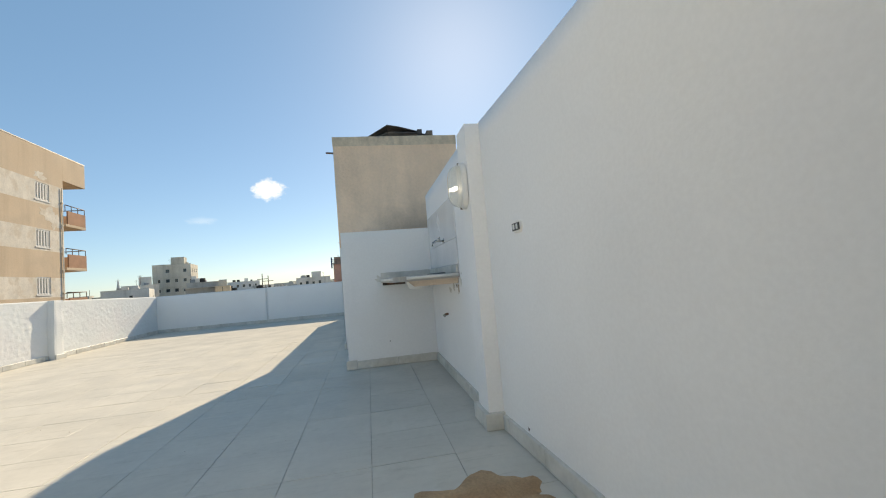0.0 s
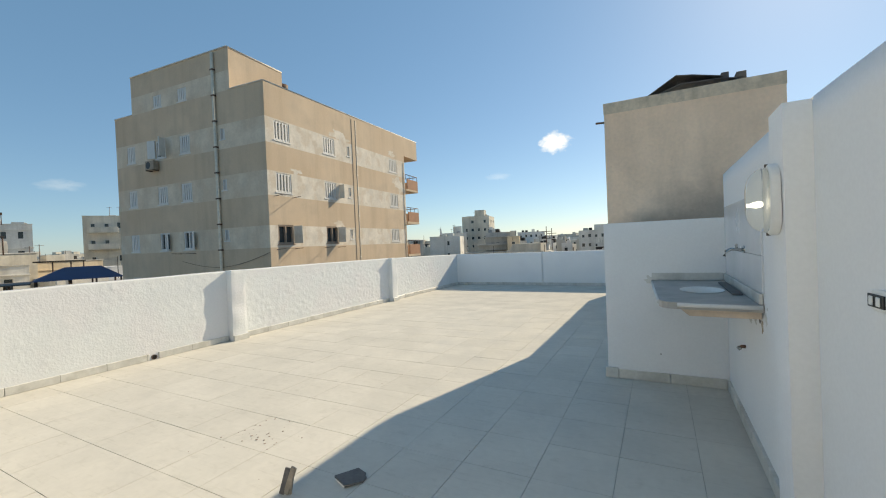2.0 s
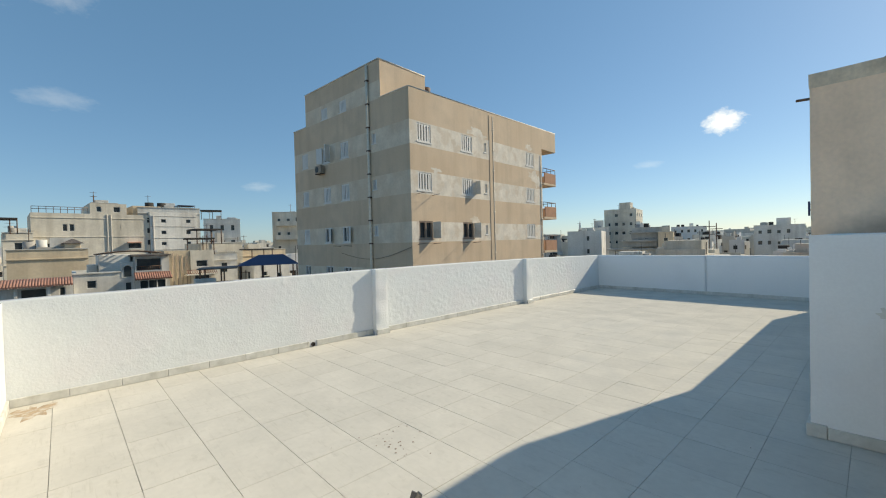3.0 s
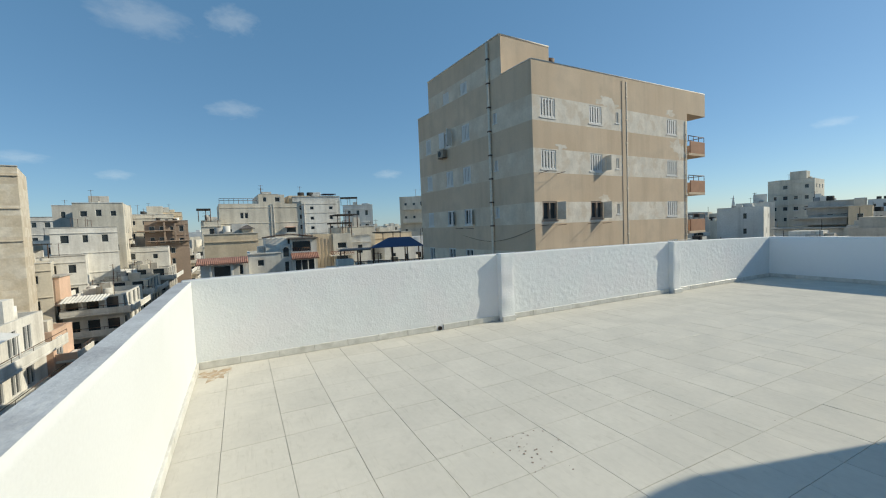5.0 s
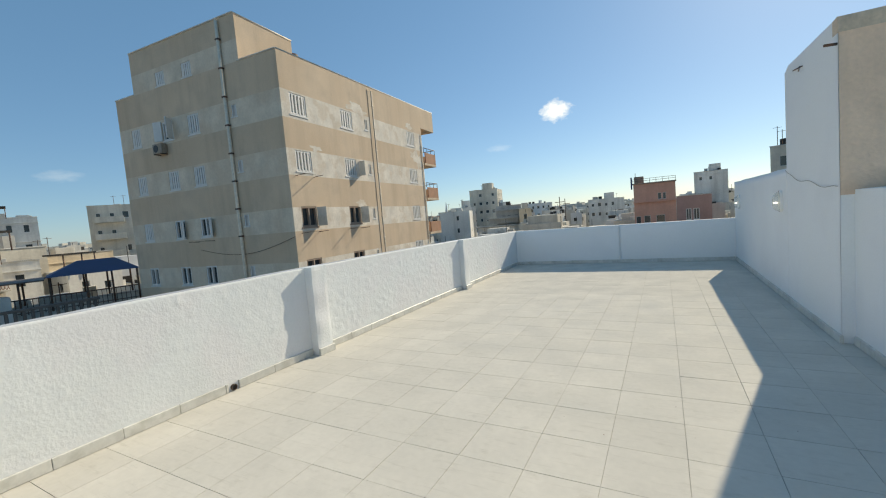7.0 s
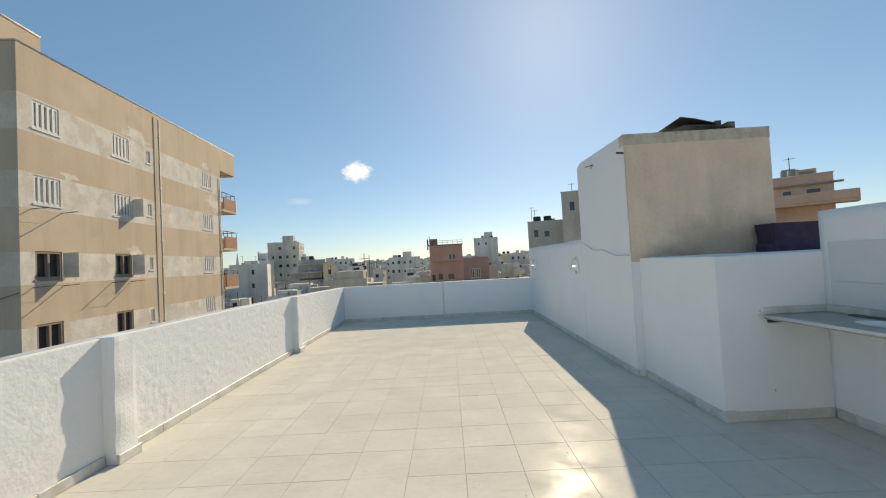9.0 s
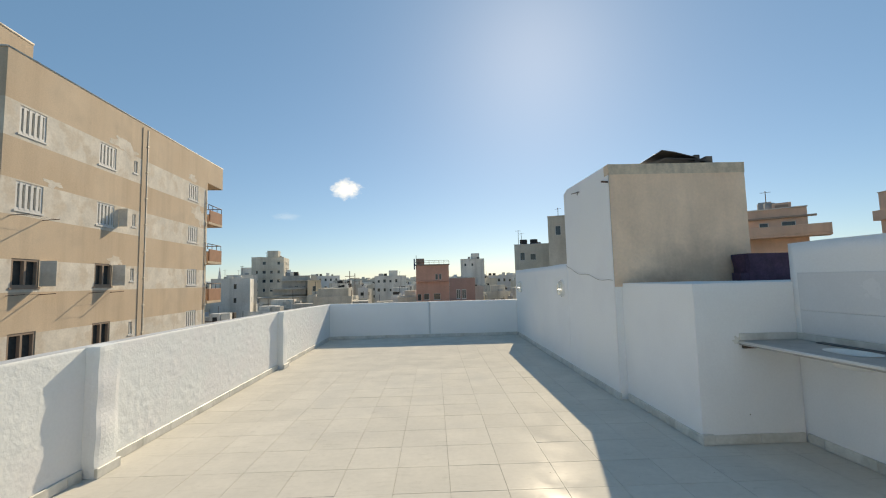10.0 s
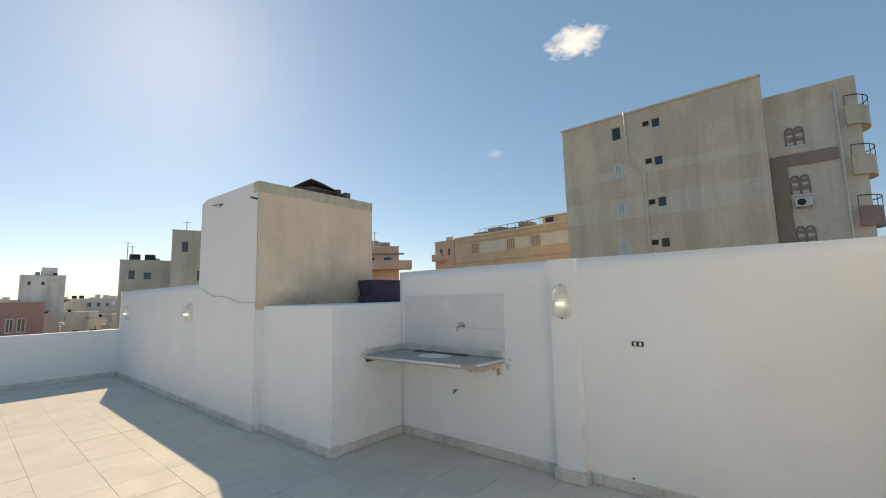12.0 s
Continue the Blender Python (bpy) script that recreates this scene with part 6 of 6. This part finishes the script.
# far town: low houses in uncountable number
rng = random.Random(21)
bm = bmesh.new()
for i in range(2000):
    a = rng.uniform(-118, 60)
    dist = rng.uniform(62, 420) if rng.random() < 0.7 else rng.uniform(420, 900)
    x, y = 4 + dist * math.sin(radians(a)), 1 + dist * math.cos(radians(a))
    w, d = (rng.uniform(3.5, 7.5), rng.uniform(4, 8)) if dist < 170 else (rng.uniform(6, 16), rng.uniform(6, 14))
    if x < 0 and -24 < y < 9 and dist < 260:
        continue
    top = rng.uniform(-5.5, -0.4) if dist < 120 else rng.uniform(-3.5, 1.6) if dist < 300 else rng.uniform(-2, 1.4 + dist * 0.012)
    if -6 < x < 15 and y < 86:
        top = min(top, -4.6) - 1.6  # low yards before the orange house
    tone = rng.choice((0, 0, 1, 2, 3))
    turn = radians(rng.uniform(-14, 14))
    c, s = math.cos(turn), math.sin(turn)
    first = len(bm.verts)
    v = box(bm, -w / 2, -d / 2, GROUND, w / 2, d / 2, top, tone)
    vs = list(v)
    if rng.random() < 0.6:
        hw = rng.uniform(1.2, 2.4)
        vs += box(bm, -hw, -hw, top, hw, hw * 0.6, top + rng.uniform(1.2, 2.4), tone)
    if dist < 240:
        for j in range(rng.randint(3, 8)):
            px, py, a, h = rng.uniform(-w / 2, w / 2 - 1.2), rng.uniform(-d / 2, d / 2 - 1.2), rng.uniform(0.4, 1.6), rng.uniform(0.5, 1.7)
            vs += box(bm, px, py, top, px + a, py + a, top + h, rng.choice((tone, 2, 3, 4)))
        px = rng.uniform(-w / 2, w / 2)
        vs += box(bm, px, 0, top, px + 0.07, 0.07, top + rng.uniform(1.5, 3.5), 4)
        vs += box(bm, -w / 2, -d / 2, top, w / 2, -d / 2 + 0.2, top + rng.uniform(0.3, 0.9), tone)
    z = top - 2.2
    while z > top - 7 and dist < 260:
        for k in range(int(w / 2.6)):
            if rng.random() < 0.7:
                q = -w / 2 + 1.0 + k * 2.5
                vs += box(bm, q, -d / 2 - 0.04, z, q + 1.0, -d / 2 + 0.05, z + 1.1, 4)
                vs += box(bm, w / 2 - 0.05, -d / 2 + 1 + (k % 4) * 2.2, z, w / 2 + 0.04, -d / 2 + 2 + (k % 4) * 2.2, z + 1.1, 4)
        z -= 3.0
    for p in vs:
        px, py = p.co.x, p.co.y
        p.co.x, p.co.y = x + px * c - py * s, y + px * s + py * c
far_me = bpy.data.meshes.new("far_town")
bm.to_mesh(far_me), bm.free()
# the haze tone among these paints carries aerial haze in its colour
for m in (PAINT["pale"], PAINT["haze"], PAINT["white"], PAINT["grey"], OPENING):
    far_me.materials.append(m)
tagged(new("far_town", far_me), "low pale flat-roofed houses of the town reaching to the horizon", "houses", kind="stuff")

# ---- small clouds ----
CLOUD = bpy.data.materials.new("thin_cloud")
CLOUD.use_nodes = True
n, k = CLOUD.node_tree.nodes, CLOUD.node_tree.links.new
b = n["Principled BSDF"]
# black base with emission: the clouds' sunlit white is a glow of their own
b.inputs["Base Color"].default_value, b.inputs["Roughness"].default_value = (0, 0, 0, 1), 1.0
b.inputs["Emission Color"].default_value, b.inputs["Emission Strength"].default_value = (1.0, 1.0, 1.0, 1), 0.95
co = n.new("ShaderNodeTexCoord")
ns = n.new("ShaderNodeTexNoise")
ns.inputs["Scale"].default_value, ns.inputs["Detail"].default_value, ns.inputs["Roughness"].default_value = 2.6, 7.0, 0.62
k(co.outputs["Object"], ns.inputs["Vector"])
gr = n.new("ShaderNodeTexGradient")
gr.gradient_type = "SPHERICAL"
k(co.outputs["Object"], gr.inputs["Vector"])
mul = n.new("ShaderNodeMath")
mul.operation = "ADD"
k(ns.outputs["Fac"], mul.inputs[0]), k(gr.outputs["Fac"], mul.inputs[1])
mr = n.new("ShaderNodeMapRange")
mr.inputs["From Min"].default_value, mr.inputs["From Max"].default_value, mr.inputs["To Max"].default_value = 0.78, 1.35, 0.9
k(mul.outputs[0], mr.inputs["Value"])
k(mr.outputs["Result"], b.inputs["Alpha"])


WISP = CLOUD.copy()
WISP.name = "faint_cloud"
WISP.node_tree.nodes["Map Range"].inputs["To Max"].default_value = 0.11


TORN = CLOUD.copy()
TORN.name = "torn_cloud"
TORN.node_tree.nodes["Map Range"].inputs["To Max"].default_value = 0.55
TORN.node_tree.nodes["Map Range"].inputs["From Min"].default_value = 0.98
TORN.node_tree.nodes["Noise Texture"].inputs["Scale"].default_value = 3.0


def cloud(azimuth, elevation, wide, high, seed):
    """A small thin cloud far off: a bulged sheet whose density fades to its edge."""
    d = 1800
    c, s = math.cos(radians(elevation)), math.sin(radians(elevation))
    p = Vector((math.sin(radians(azimuth)) * c, math.cos(radians(azimuth)) * c, s)) * d
    bm = bmesh.new()
    n1 = 12
    g1 = [[bm.verts.new((2 * i / n1 - 1, 2 * j / n1 - 1, 0.25 * noise.noise(Vector((i * 0.5, j * 0.5, seed))))) for j in range(n1 + 1)] for i in range(n1 + 1)]
    for i in range(n1):
        for j in range(n1):
            bm.faces.new((g1[i][j], g1[i + 1][j], g1[i + 1][j + 1], g1[i][j + 1])).smooth = True
    ob = tagged(part("cloud", bm, CLOUD if seed == 1 else TORN if seed == 9 else WISP), "small thin white cloud in the blue sky", "cloud", kind="structure")
    ob.matrix_world = look(p, (0, 0, 0)) @ Matrix.Diagonal((d * math.tan(radians(wide)), d * math.tan(radians(high)), 60, 1))
    return ob


CLOUDS = ((-11.9, 12.9, 3.0, 2.1, 1), (-19.6, 9.0, 2.6, 0.8, 2), (-98.5, 23.6, 6.5, 3.0, 3), (-89.3, 25.0, 4.0, 2.4, 4), (-89.8, 15.4, 4.5, 1.6, 5),
          (-102.0, 7.2, 2.6, 0.9, 6), (-70.8, 7.7, 3.0, 1.0, 7), (-109.4, 8.5, 3.5, 1.0, 8), (70.0, 31.6, 6.5, 4.0, 9), (58.0, 19.4, 1.6, 1.0, 10))
for q in CLOUDS:
    cloud(*q)

# ---- floor tiles: the nearer ones one by one, the rest joined ----
tile_bm = soft_box(-0.2236, -0.2232, -0.010, 0.2236, 0.2232, 0.0, 0.0005, 1)
tile_me = mesh_of(tile_bm, "floor_tile", TILE)
rng = random.Random(3)
rest = bmesh.new()
for j in range(-1, 28):
    for i in range(-1, 15):
        x, y = 0.03 + 0.45 * (i + 0.5), 0.338 + 0.45 * (j + 0.5)
        if x > 6.9 or y > 13.0 or (x > 5.95 and y > 4.9):
            continue
        if y < 8.6:
            part("floor_tile", tile_me, TILE, FLOOR, at=pose(x + rng.uniform(-0.0005, 0.0005), y + rng.uniform(-0.0005, 0.0005), rng.uniform(-0.0008, 0.0004), rng.gauss(0, 0.09), rng.gauss(0, 0.09), rng.gauss(0, 0.03)))
        else:
            box(rest, x - 0.2241, y - 0.2241, -0.010, x + 0.2241, y + 0.2241, rng.uniform(-0.0006, 0.0003))
tagged(part("floor_tiles_far", rest, TILE, FLOOR), kind="stuff")
